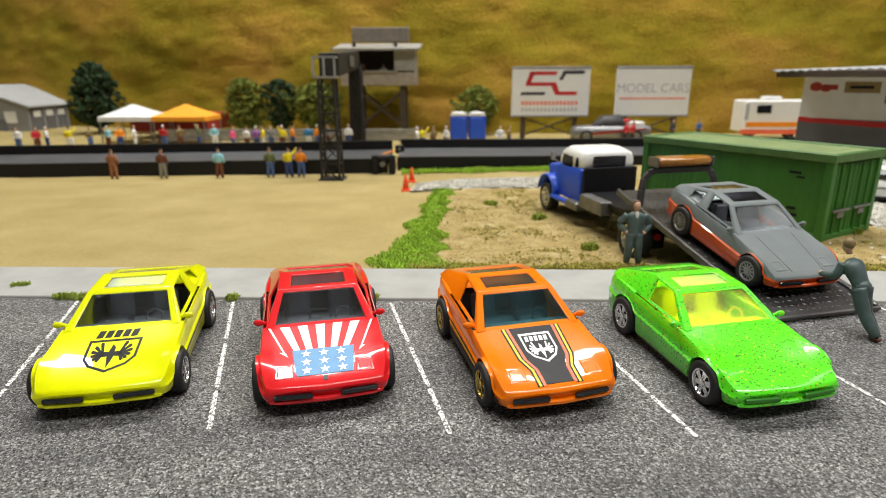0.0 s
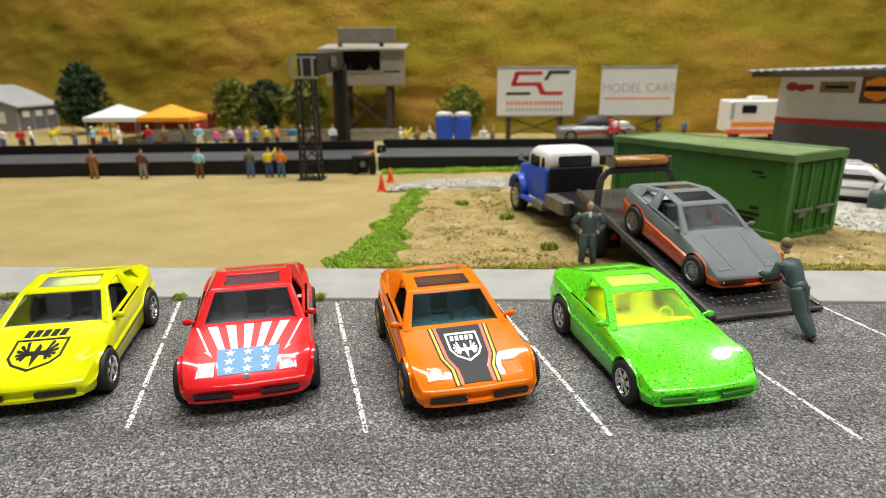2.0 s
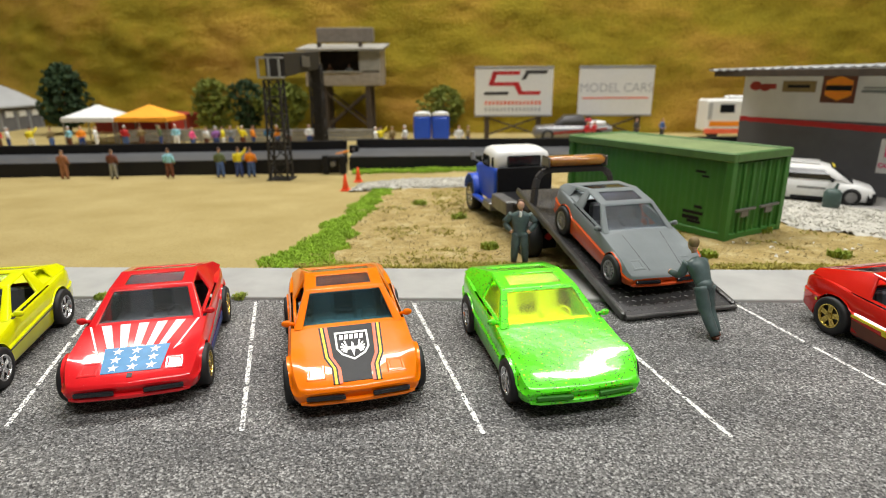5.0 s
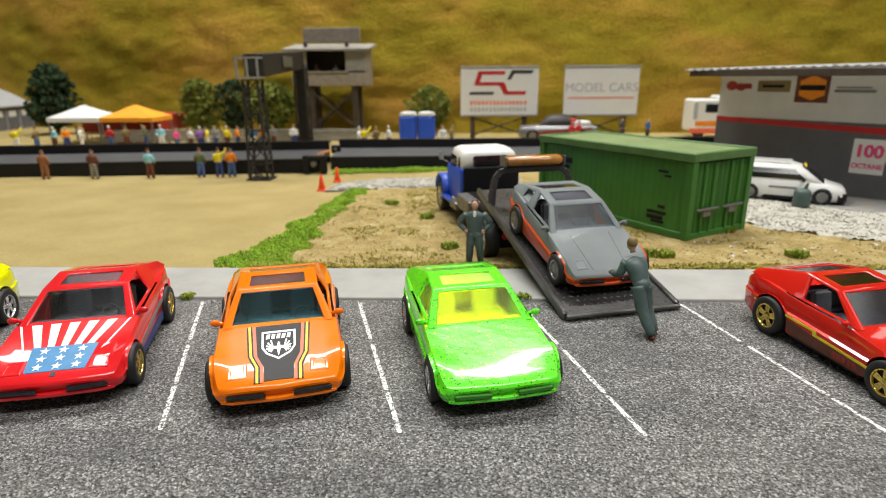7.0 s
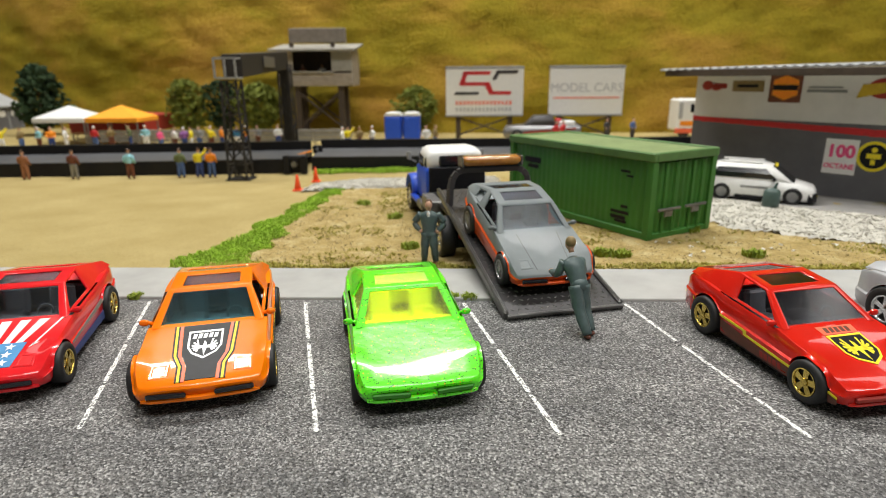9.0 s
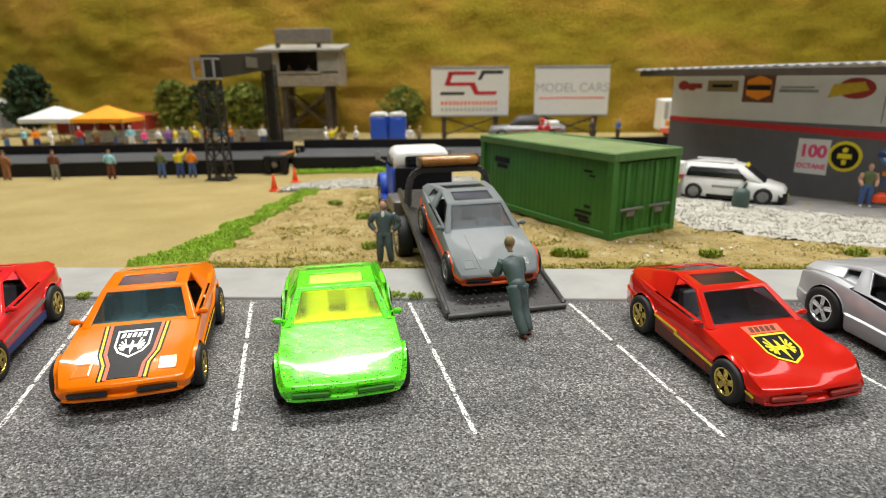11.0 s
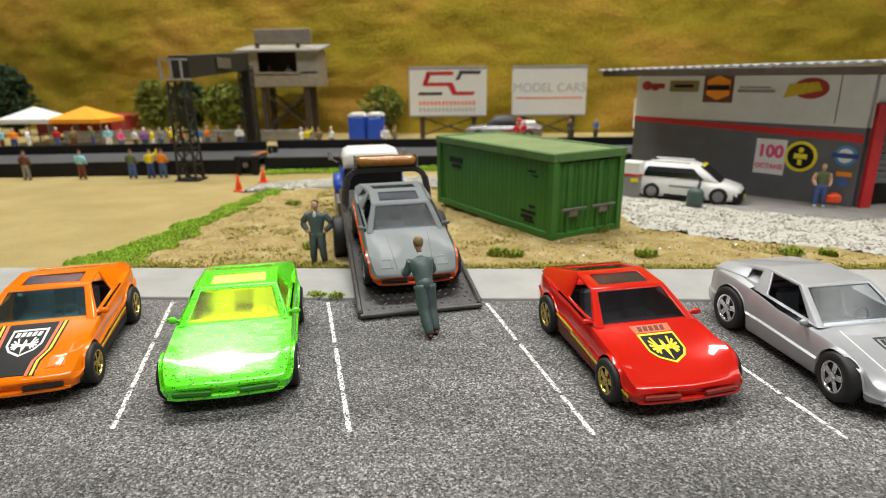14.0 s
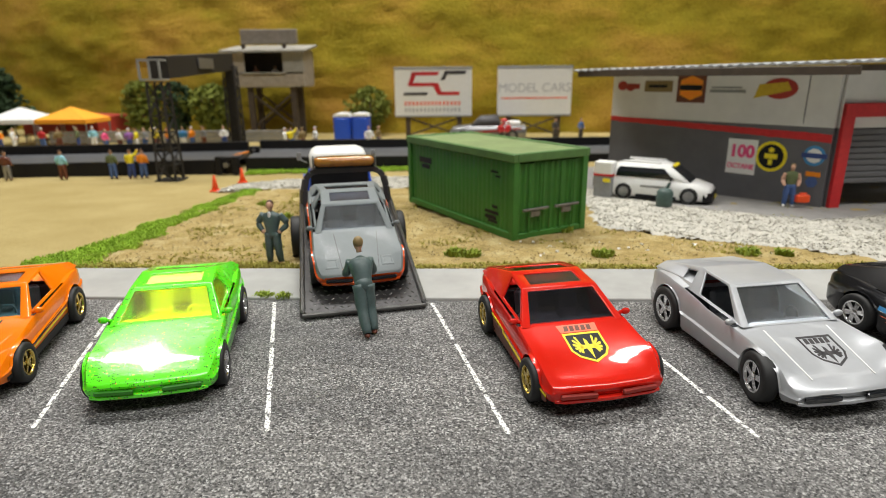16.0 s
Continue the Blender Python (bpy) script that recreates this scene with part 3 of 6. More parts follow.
    framed(top, panes, (B0, B1, C1, C0), 0.15, 0.18, 0.35, roof_window, None, 0.2)
    side_panes = panes if side_glass else None
    framed(top, side_panes, (A1, E1, C1, B1), 0.13, 0.1, 0.6, True, 0.17, 0.1)
    framed(top, side_panes, (E0, A0, B0, C0), 0.17, 0.1, 0.6, True, 0.13, 0.1)
    q1, q2, q3 = (0.1, 0.55, 0.16) if kind == "wedge" else (0.07, 0.7, 0.3)
    framed(top, None, (E1, F1, D1, C1), q1, q3, 0.5, quarter, q2, 0.18)
    framed(top, None, (F0, E0, C0, D0), q2, q3, 0.5, quarter, q1, 0.18)
    framed(top, panes, (C0, C1, D1, D0), 0.12, 0.08, 0.3, kind == "wedge", None, 0.35)
    top.add([D0, D1, F1, F0], [(0, 1, 2, 3)])
    cab = part("cabin_shell", top, body, t, "", False)
    joined(cab.data)
    mod = cab.modifiers.new("edges", "BEVEL")
    mod.width, mod.segments, mod.limit_method, mod.angle_limit = 0.00055, 3, "ANGLE", radians(12)
    cab.data.polygons.foreach_set("use_smooth", [True] * len(cab.data.polygons))
    for i, p in enumerate(panes):
        gg = Geo().loft([p[:4], p[4:]])
        dark_roof = roof_window and i == 1 and glass_mat in ("g_clear", "g_teal") and body != "p_yellow"
        pane = part("window_pane", gg, "g_dark" if dark_roof else glass_mat, t)
        pane.visible_shadow = False
    # cabin inside: tub, two seats, dashboard, steering wheel
    g = Geo().box((0, 33 - MID, 5.6), (27.0, 28, 3.6), 0.5)
    g.box((0, 25.0 - MID, 10.4), (26.6, 5.4, 4.4), 0.8)
    g.box((0, 46.4 - MID, 10.9), (24.0, 2.0, 7.0), 0.4)
    part("cabin_tub", g, cabin, t)
    for sx in (-1, 1):
        g = Geo().box((sx * 6.2, 36 - MID, 8.6), (7.2, 7.0, 2.6), 0.8)
        g.box((sx * 6.2, 41.2 - MID, 12.0), (7.0, 2.4, 8.0), 0.9, Euler((radians(-14), 0, 0)).to_matrix())
        part("seat", g, cabin, t)
    ring = Geo()
    k = 14
    for i in range(k):
        a0, a1 = 2 * math.pi * i / k, 2 * math.pi * (i + 1) / k
        q = lambda a: (6.2 + 2.1 * math.cos(a), 28.6 - MID + 0.8 * math.sin(a), 12.8 + 1.9 * math.sin(a))
        ring.rod(q(a0), q(a1), 0.26, n=6)
    part("steering_wheel", ring, cabin, t)
    # chassis plate and dark wheel wells
    g = Geo().box((0, 31.0 - MID, 3.7), (27.0, 57.0, 1.4), 0.4)
    g.box((0, sh["axles"][0][0] - MID, 5.6), (22.0, 12.0, 4.0), 0.4)
    g.box((0, sh["axles"][1][0] - MID, 6.2), (22.0, 12.5, 5.0), 0.4)
    g.box((0, 29.2 - MID, 2.9), (30.4, 24.0, 1.5), 0.3)
    part("chassis", g, base, t, "dark base plate")
    for sx in (-1, 1):
        g = Geo().rod((sx * 14.2, 24.2 - MID, 13.9), (sx * 15.6, 23.8 - MID, 14.5), 0.55, n=8)
        g.ball((sx * 16.2, 23.6 - MID, 14.6), (1.35, 0.8, 0.95), 8)
        part("mirror", g, body, t, "", True)
        for ax, r, _ in sh["axles"]:
            wheel(t, sx * (sh["track"] - tuck), ax, r, 3.8 if ax < 20 else 4.2, style, sx, steer if ax < 20 else 0.0)
        if slots:
            # a raised bar whose dark colour stands in for shade in a recess
            g = Geo().box((sx * 7.7, front + 0.3 - MID, 5.75), (9.0, 0.9, 1.25), 0.25, Euler((0, 0, radians(4.5 * sx))).to_matrix())
            part("bumper_slot", g, slot_mat, t, "dark bar painted in place of a bumper recess")
        if lids:
            g = Geo()
            x0, x1, s0, s1 = sx * 7.4, sx * 12.0, 2.6, 7.4
            z = lambda s: pw(s, *sh["top"]) - 0.1
            ring4 = lambda i, hgt: [(x0 + sx * i, s0 + i - MID, z(s0 + i) + hgt), (x1 - sx * i, s0 + i - MID, z(s0 + i) + hgt - 0.05), (x1 - sx * i, s1 - i - MID, z(s1 - i) + hgt - 0.05), (x0 + sx * i, s1 - i - MID, z(s1 - i) + hgt)]
            g.loft([ring4(0, -0.6), ring4(0.05, 0.1), ring4(0.3, 0.24), ring4(0.75, 0.24), ring4(0.95, 0.12)])
            part("headlamp_lid", g, body, t)
    lip = Geo()
    ring_l = lambda y0, z0, z1, hw: [(-hw, y0 + 1.3 - MID, z0), (-hw * 0.85, y0 + 0.6 - MID, z0), (0, y0 - MID, z0), (hw * 0.85, y0 + 0.6 - MID, z0), (hw, y0 + 1.3 - MID, z0), (hw, y0 + 2.6 - MID, z1), (0, y0 + 1.6 - MID, z1), (-hw, y0 + 2.6 - MID, z1)]
    lip.loft([ring_l(front - 0.1, 3.9, 3.9, 13.0), ring_l(front - 0.3, 4.2, 4.2, 13.5), ring_l(front - 0.25, 4.8, 4.8, 13.5), ring_l(front + 0.1, 5.0, 5.0, 13.1)])
    part("bumper_lip", lip, lower or body, t)
    g = Geo().box((0, back - MID, 9.0), (26.0, 0.8, 2.4), 0.2)
    part("tail_lamp", g, "rust", t, "dark red tail lamp strip")
    return t


def hood_print(car_ob, name, polys, mat, kind="wedge", lift=0.1, label=""):
    """A tampo print laid on the bonnet: outlines in x and s."""
    top = car_shape(kind)["top"]
    for poly in polys:
        part(name, Geo().plate([(x * 1.2, s * 0.93 - 1.9) for x, s in poly], lambda x, s, h: (x, s - MID, pw(s, *top) + h), lift), mat, car_ob, label)


def side_print(car_ob, polys, mat, label, kind="wedge", lift=0.12):
    sh = car_shape(kind)
    for sx in (-1, 1):
        for poly in polys:
            poly = [(1 + (s - 2) * 0.35 if s < 10 else s - 5.6, z) for s, z in poly]

            def place(s, z, h):
                zc, ze, w = pw(s, *sh["crease"]), pw(s, *sh["edge"]), pw(s, *sh["w"])
                x = pw(z, (2.5, w - 1.1), (3.6, w - 0.35), (zc, w), (zc + 0.5, w - 0.55), (ze - 0.5, w - 1.0))
                return (sx * (x + h), s - MID + 0.9 * (x / 13) ** 2 * max(0.0, 1 - s / 7), z)
            part("side_stripe", Geo().plate(poly, place, lift), mat, car_ob, label)


def shield(cx, s0, w, h):
    return [(cx - w, s0 + h), (cx - w * 0.98, s0 + h * 0.42), (cx - w * 0.7, s0 + h * 0.2), (cx, s0), (cx + w * 0.7, s0 + h * 0.2), (cx + w * 0.98, s0 + h * 0.42), (cx + w, s0 + h)]


def ringed(outer, inner):
    """The band between two outlines of equal length, as quads."""
    n = len(outer)
    return [[outer[i], outer[(i + 1) % n], inner[(i + 1) % n], inner[i]] for i in range(n)]


def emblem(cx, s0, w, h):
    """A plain heraldic shape: two feathered fans and a body, as small plates."""
    out = [[(cx, s0), (cx + w * 0.14, s0 + h * 0.42), (cx + w * 0.1, s0 + h * 0.78), (cx - w * 0.04, s0 + h * 0.9), (cx - w * 0.1, s0 + h * 0.72), (cx - w * 0.14, s0 + h * 0.42)]]
    for sx in (-1, 1):
        for i in range(6):
            a = radians(-62 + 27 * i)
            r = w * (0.36 + 0.05 * i)
            rx, ry = cx + sx * w * 0.36, s0 + h * 0.52
            c, d = math.cos(a) * sx, math.sin(a) * h / w * 0.75
            ex, ey = -math.sin(a) * sx * w * 0.07, math.cos(a) * w * 0.07 * h / w * 0.75
            out.append([(rx - ex * 0.6, ry - ey * 0.6), (rx + r * c - ex, ry + r * d - ey), (rx + r * 1.1 * c, ry + r * 1.1 * d), (rx + r * c + ex, ry + r * d + ey), (rx + ex * 0.6, ry + ey * 0.6)])
        out.append([(cx + sx * w * 0.1, s0 + h * 0.6), (cx + sx * w * 0.12, s0 + h * 0.45), (cx + sx * w * 0.4, s0 + h * 0.42), (cx + sx * w * 0.42, s0 + h * 0.62)])
    return out


def letters(cx, s0, width, h, n=5):
    """Slanted plain blocks in place of a name."""
    step = width / n
    return [[(cx - width / 2 + i * step, s0), (cx - width / 2 + (i + 0.72) * step, s0), (cx - width / 2 + (i + 0.9) * step, s0 + h), (cx - width / 2 + (i + 0.18) * step, s0 + h)] for i in range(n)]


def star(cx, cy, r, sy=1.0):
    return [(cx + (r if i % 2 == 0 else r * 0.42) * math.sin(math.pi * i / 5), cy + sy * (r if i % 2 == 0 else r * 0.42) * math.cos(math.pi * i / 5)) for i in range(10)]


SLOPE = 1.62


def park(x, y, turn):
    return at(x, y, ground_z(y) + 0.02, turn, SLOPE)


# yellow car
yellow = car("toy_car", "bright yellow die-cast wedge sports car with dark bonnet crest", park(-90.9, 146.4, 13.0), "p_yellow", style=("chrome", 5, 0.10, 0.13), quarter=True, lids=False)
sd = shield(0, 7.0, 5.2, 12.6)
hood_print(yellow, "bonnet_print", ringed(sd, [(x * 0.91, 7.75 + (s - 7.0) * 0.89) for x, s in sd]), "black", label="thin black shield outline")
hood_print(yellow, "bonnet_print", emblem(0, 8.6, 4.5, 10.0), "black")
hood_print(yellow, "bonnet_print", letters(0, 20.6, 8.6, 2.8), "black", label="plain dark block in place of a name")
side_print(yellow, [[(21, 7.2), (48, 8.3), (48, 8.55), (21, 7.45)]], "trim", "thin dark side line")

# red car with stars and stripes
red = car("toy_car", "glossy red die-cast wedge sports car with stars and stripes bonnet", park(-38.5, 149.0, 15.0), "p_red", style=("gold", 5, 0.12, 0.16), side_glass=False)
for i in range(5):
    xa, xb = -6.1 + i * 2.55, -9.0 + i * 3.85
    hood_print(red, "bonnet_print", [[(xa, 14.8), (xa + 1.35, 14.8), (xb + 2.1, 24.8), (xb, 24.8)]], "white", label="white bonnet stripe")
hood_print(red, "bonnet_print", [[(-5.6, 5.2), (5.6, 5.2), (6.4, 14.8), (-6.4, 14.8)]], "skyblue", label="pale blue bonnet field")
for i in range(3):
    for j in range(3):
        hood_print(red, "star", [star((i - 1) * 3.6, 6.9 + j * 3.1, 1.1, 1.35)], "white", lift=0.18, label="small white star")
hood_print(red, "badge", [[(-0.5, 3.2), (0.5, 3.2), (0.5, 4.6), (-0.5, 4.6)]], "trim", lift=0.1, label="tiny dark nose badge")
for sx in (-1, 1):
    hood_print(red, "bonnet_print", [[(sx * 11.4, 24.8), (sx * 10.9, 24.8), (sx * 7.6, 13.5), (sx * 7.9, 13.2)], [(sx * 7.2, 12.4), (sx * 8.9, 14.5), (sx * 7.7, 14.2)]], "white", label="thin white arrow")
side_print(red, [[(22, 7.6), (50, 9.2), (50, 10.0), (22, 8.1)]], "gunmetal", "grey side stripe")
side_print(red, [[(22, 3.6), (48, 3.6), (48, 6.2), (22, 5.6)]], "navy", "dark blue lower side print")

# orange car
orange = car("toy_car", "orange die-cast wedge sports car with black striped bonnet", park(16.8, 148.6, 15.8), "p_orange", style=("gold", 5, 0.09, 0.07), glass_mat="g_teal")
hood_print(orange, "bonnet_print", [[(-2.9, 3.2), (2.9, 3.2), (3.0, 8.2), (4.3, 12.4), (4.9, 24.4), (-4.9, 24.4), (-4.3, 12.4), (-3.0, 8.2)]], "black", label="black bonnet panel")
for sx in (-1, 1):
    for o, mt, ww in ((0.1, "coral", 0.6), (0.72, "black", 0.3), (1.04, "yellow", 0.5), (1.6, "black", 0.3)):
        pth = [(2.9, 2.8), (3.0, 8.2), (4.3, 12.4), (4.9, 24.4)]
        hood_print(orange, "bonnet_stripe", [[(sx * (x0 + o), s0), (sx * (x0 + o + ww), s0), (sx * (x1 + o + ww), s1), (sx * (x1 + o), s1)] for (x0, s0), (x1, s1) in zip(pth, pth[1:])], mt, lift=0.14)
sd = shield(0, 10.4, 3.6, 11.4)
hood_print(orange, "bonnet_print", ringed(sd, [(x * 0.87, 11.2 + (s - 10.4) * 0.86) for x, s in sd]), "white", lift=0.16, label="white shield outline")
hood_print(orange, "bonnet_print", emblem(0, 11.6, 3.0, 6.6), "white", lift=0.16)
hood_print(orange, "bonnet_print", letters(0, 18.6, 5.4, 1.9), "white", lift=0.18, label="plain white block in place of a name")
side_print(orange, [[(21, 7.4), (60, 9.2), (60, 10.2), (21, 7.9)], [(21, 3.6), (47, 3.6), (47, 6.0), (21, 5.6)], [(2.5, 4.4), (8, 4.4), (8, 5.6), (2.5, 5.4)]], "black", "black side stripe")
side_print(orange, [[(21, 6.5), (47, 7.6), (47, 7.9), (21, 6.8)]], "yellow", "thin yellow side line")

# green car
green = car("toy_car", "lime green metal-flake die-cast sports car with yellow windows", park(71.4, 149.8, 13.6), "p_green", glass_mat="g_yellow", cabin="c_yellow", style=("chrome", 6, 0.10, 0.15), lids=False, side_glass=True, base="trim", slot_mat="slot_green", tuck=0.5)

# dark red car
crimson = car("toy_car", "candy red die-cast sports car with black and yellow crest", park(182.2, 150.4, 13.9), "p_dred", glass_mat="g_dark", style=("gold", 5, 0.12, 0.16), lids=False, side_glass=False, slot_mat="rust")
sd = shield(0, 9.0, 4.3, 11.6)
hood_print(crimson, "bonnet_print", [sd], "black", lift=0.1, label="black shield panel")
hood_print(crimson, "bonnet_print", ringed(sd, [(x * 0.89, 9.8 + (s - 9) * 0.87) for x, s in sd]), "yellow", lift=0.16, label="yellow shield outline")
hood_print(crimson, "bonnet_print", emblem(0, 10.4, 3.6, 8.8), "yellow", lift=0.16)
hood_print(crimson, "bonnet_print", [[(-4.3, 21.0), (4.3, 21.0), (4.6, 24.2), (-4.6, 24.2)]], "coral", lift=0.1, label="orange plate above the crest")
hood_print(crimson, "bonnet_print", letters(0, 21.6, 6.6, 2.0), "shoe", lift=0.16, label="plain dark block in place of a name")
side_print(crimson, [[(20.5, 6.0), (38, 6.9), (38, 7.6), (20.5, 6.7)], [(37, 7.9), (48, 8.3), (48, 9.0), (37, 8.6)], [(36.6, 6.9), (38, 7.2), (38.4, 8.6), (37, 8.4)], [(2, 5.0), (9, 5.7), (9, 6.3), (2, 5.6)], [(60.5, 8.3), (67, 8.6), (67, 9.3), (60.5, 9.0)]], "yellow", "yellow zigzag side line")
side_print(crimson, [[(20.5, 3.3), (47.5, 3.3), (47.5, 7.6), (38, 6.6), (20.5, 5.8)], [(2, 3.6), (9, 3.2), (9, 5.5), (2, 4.8)]], "shoe", "dark brown lower side panel", lift=0.08)
side_print(crimson, letters(27.5, 4.0, 8.0, 1.6), "rust", "plain dark red block in place of a name", lift=0.14)

# silver car
silver = car("toy_car", "silver die-cast mid-engined coupe with dark bonnet crest", park(239.0, 150.4, 11.6), "p_silver", style=("chrome", 5, 0.10, 0.13), kind="coupe", glass_mat="g_clear", roof_window=False, lids=False, quarter=True, steer=-10.0)
sd = shield(1.8, 8.4, 4.0, 11.0)
hood_print(silver, "bonnet_print", ringed(sd, [(1.8 + (x - 1.8) * 0.89, 9.1 + (s - 8.4) * 0.88) for x, s in sd]), "trim", "coupe", label="dark grey shield outline")
hood_print(silver, "bonnet_print", emblem(1.8, 9.4, 3.3, 6.8), "trim", "coupe")
hood_print(silver, "bonnet_print", letters(1.8, 16.6, 6.0, 1.9), "trim", "coupe", label="plain dark block in place of a name")
for sx in (-1, 1):
    hood_print(silver, "bonnet_line", [[(sx * 6.9, 5.0), (sx * 7.2, 5.0), (sx * 7.8, 23), (sx * 7.4, 23)]], "white", "coupe", label="thin white bonnet edge line")

# black car at the end of the row
noir = car("toy_car", "black die-cast wedge sports car with orange and blue flashes", park(295.4, 152.8, 14.4), "p_black", style=("chrome", 6, 0.10, 0.15), glass_mat="g_dark", lids=False)
side_print(noir, [[(34, 6.2), (45, 6.6), (41, 7.4), (47, 8.0), (33, 7.6), (37, 7.0)]], "coral", "orange side flash")
side_print(noir, [[(40, 8.9), (48, 9.4), (48, 10.6), (40, 9.8)]], "skyblue", "blue side flash")

# ---- flatbed truck with its ramp down ----
TRUCK = at(121.6, 178.0, 2.3, 14.6)
truck = thing("flatbed_truck", "blue and white flatbed tow truck with tilted steel bed", "truck", TRUCK)
RISE = 0.222
bedrot = Euler((math.atan(RISE), 0, 0)).to_matrix()
g = Geo().box((0, 51, 51 * RISE + 0.2), (40.0, 104, 1.6), 0.2, bedrot)
bed = part("bed", g, "bed_plate", truck, "worn dark steel tread plate bed")
for sx in (-1, 1):
    g = Geo().box((sx * 20.4, 51, 51 * RISE + 0.7), (1.7, 104, 3.2), 0.5, bedrot)
    part("side_rail", g, "rail_steel", truck, "scuffed dark steel rail")
g = Geo().rod((-20.4, -0.8, 0.9), (20.4, -0.8, 0.9), 0.8, n=10)
part("ramp_lip", g, "rail_steel", truck)
g = Geo()
for i in range(15):
    for j in range(38):
        x, y = -17.6 + i * 2.5 + (j % 2) * 1.2, 2.5 + j * 2.6
        a = radians(35 if (i + j) % 2 else -35)
        d, e = Vector((math.cos(a), math.sin(a), 0)) * 0.85, Vector((-math.sin(a), math.cos(a), 0)) * 0.22
        z = y * RISE + 1.05
        vs = [Vector((x, y, z)) + q for q in (-d, -e, d, e)]
        g.add([(p.x, p.y, p.z + (p.y - y) * RISE) for p in vs] + [(x - d.x * 0.5, y - d.y * 0.5, z + 0.28), (x + d.x * 0.5, y + d.y * 0.5, z + 0.28)], [(0, 1, 5, 4), (1, 2, 5), (2, 3, 4, 5), (3, 0, 4)])
tagged(part("tread", g, "steel", bed), kind="stuff")
for sx in (-1, 1):
    g = Geo()
    pts = [(sx * 19.6, 84, 16), (sx * 18.7, 84.5, 27), (sx * 17.6, 85, 31.8), (sx * 15.4, 85, 34.4), (sx * 12.6, 85, 35.4)]
    for p, q in zip(pts, pts[1:]):
        g.bar(p, q, 2.4, 2.6)
    part("headboard_post", g, "trim", truck, "dark headboard frame with worn edges", bevel=0.3)
g = Geo().bar((-12.8, 85, 35.4), (12.8, 85, 35.4), 2.4, 2.6)
part("headboard_bar", g, "trim", truck)
g = Geo().box((0, 85, 39.3), (27.4, 8.0, 4.3), 1.3)
bar = part("light_bar", g, "amber", truck, "brown amber warning light bar", True)
part("bar_base", Geo().box((0, 85, 36.9), (26, 6, 0.9), 0.2), "black", bar)
for x in (-14.2, 14.2):
    part("bar_end", Geo().box((x * 0.97, 85, 39.2), (0.9, 8.2, 4.6), 0.4), "steel", bar)
g = Geo().box((0, 104, 9.0), (17, 116, 6.0), 0.5).box((0, 108, 13.6), (36, 70, 2.0), 0.3)
part("chassis", g, "black", truck)
for sx in (-1, 1):
    g = Geo().box((sx * 18.6, 126, 11.6), (6.6, 24, 7.2), 0.5)
    part("tool_box", g, "steel", truck, "brushed grey steel tool box", bevel=0.2)
    g = Geo().box((sx * 18.4, 149, 6.6), (6.2, 14, 4.6), 0.6)
    part("fuel_tank", g, "steel", truck)
    part("marker_lamp", Geo().rod((sx * 16.5, 73.2, 8.2), (sx * 16.5, 71.8, 8.2), 1.5, n=12), "red", truck, "round red rear lamp")
    part("mud_flap", Geo().box((sx * 16.5, 74, 7.0), (9, 1.2, 9), 0.3), "black", truck)
g = Geo()
prof = lambda hw, z0, z1, r: [(-hw, z0), (hw, z0), (hw, z1 - r), (hw - r * 0.3, z1 - r * 0.3), (hw - r, z1), (-hw + r, z1), (-hw + r * 0.3, z1 - r * 0.3), (-hw, z1 - r)]
g.loft([[(x, y, z) for x, z in prof(hw, z0, z1, 2)] for y, hw, z0, z1 in ((148, 16.6, 8, 26), (149, 17.2, 8, 27), (176, 17.2, 8, 26.5), (182, 16.4, 8, 25.5), (190, 13, 7, 24), (203, 11.5, 6, 22.5), (206, 9, 7, 20))])
part("cab_body", g, "blue", truck, "royal blue lower cab", True, 0.3)
g = Geo()
g.loft([[(x, y, z) for x, z in prof(hw, z0, z1, 4.5)] for y, hw, z0, z1 in ((148.6, 15.0, 25, 34.0), (150.5, 16.0, 25, 36.2), (160, 16.4, 25, 37.4), (172, 16.0, 25, 37.0), (178, 15.2, 25, 34.6), (181.5, 14.4, 25, 27.6))])
part("cab_roof", g, "white", truck, "white rounded cab roof", True)
part("rear_window", Geo().box((0, 147.9, 30.4), (20, 1.6, 5.8), 0.7), "window", truck, "black rear window")
part("cab_guard", Geo().box((0, 146.2, 20.0), (32, 2.0, 15), 0.4), "black", truck, "black panel behind the cab")
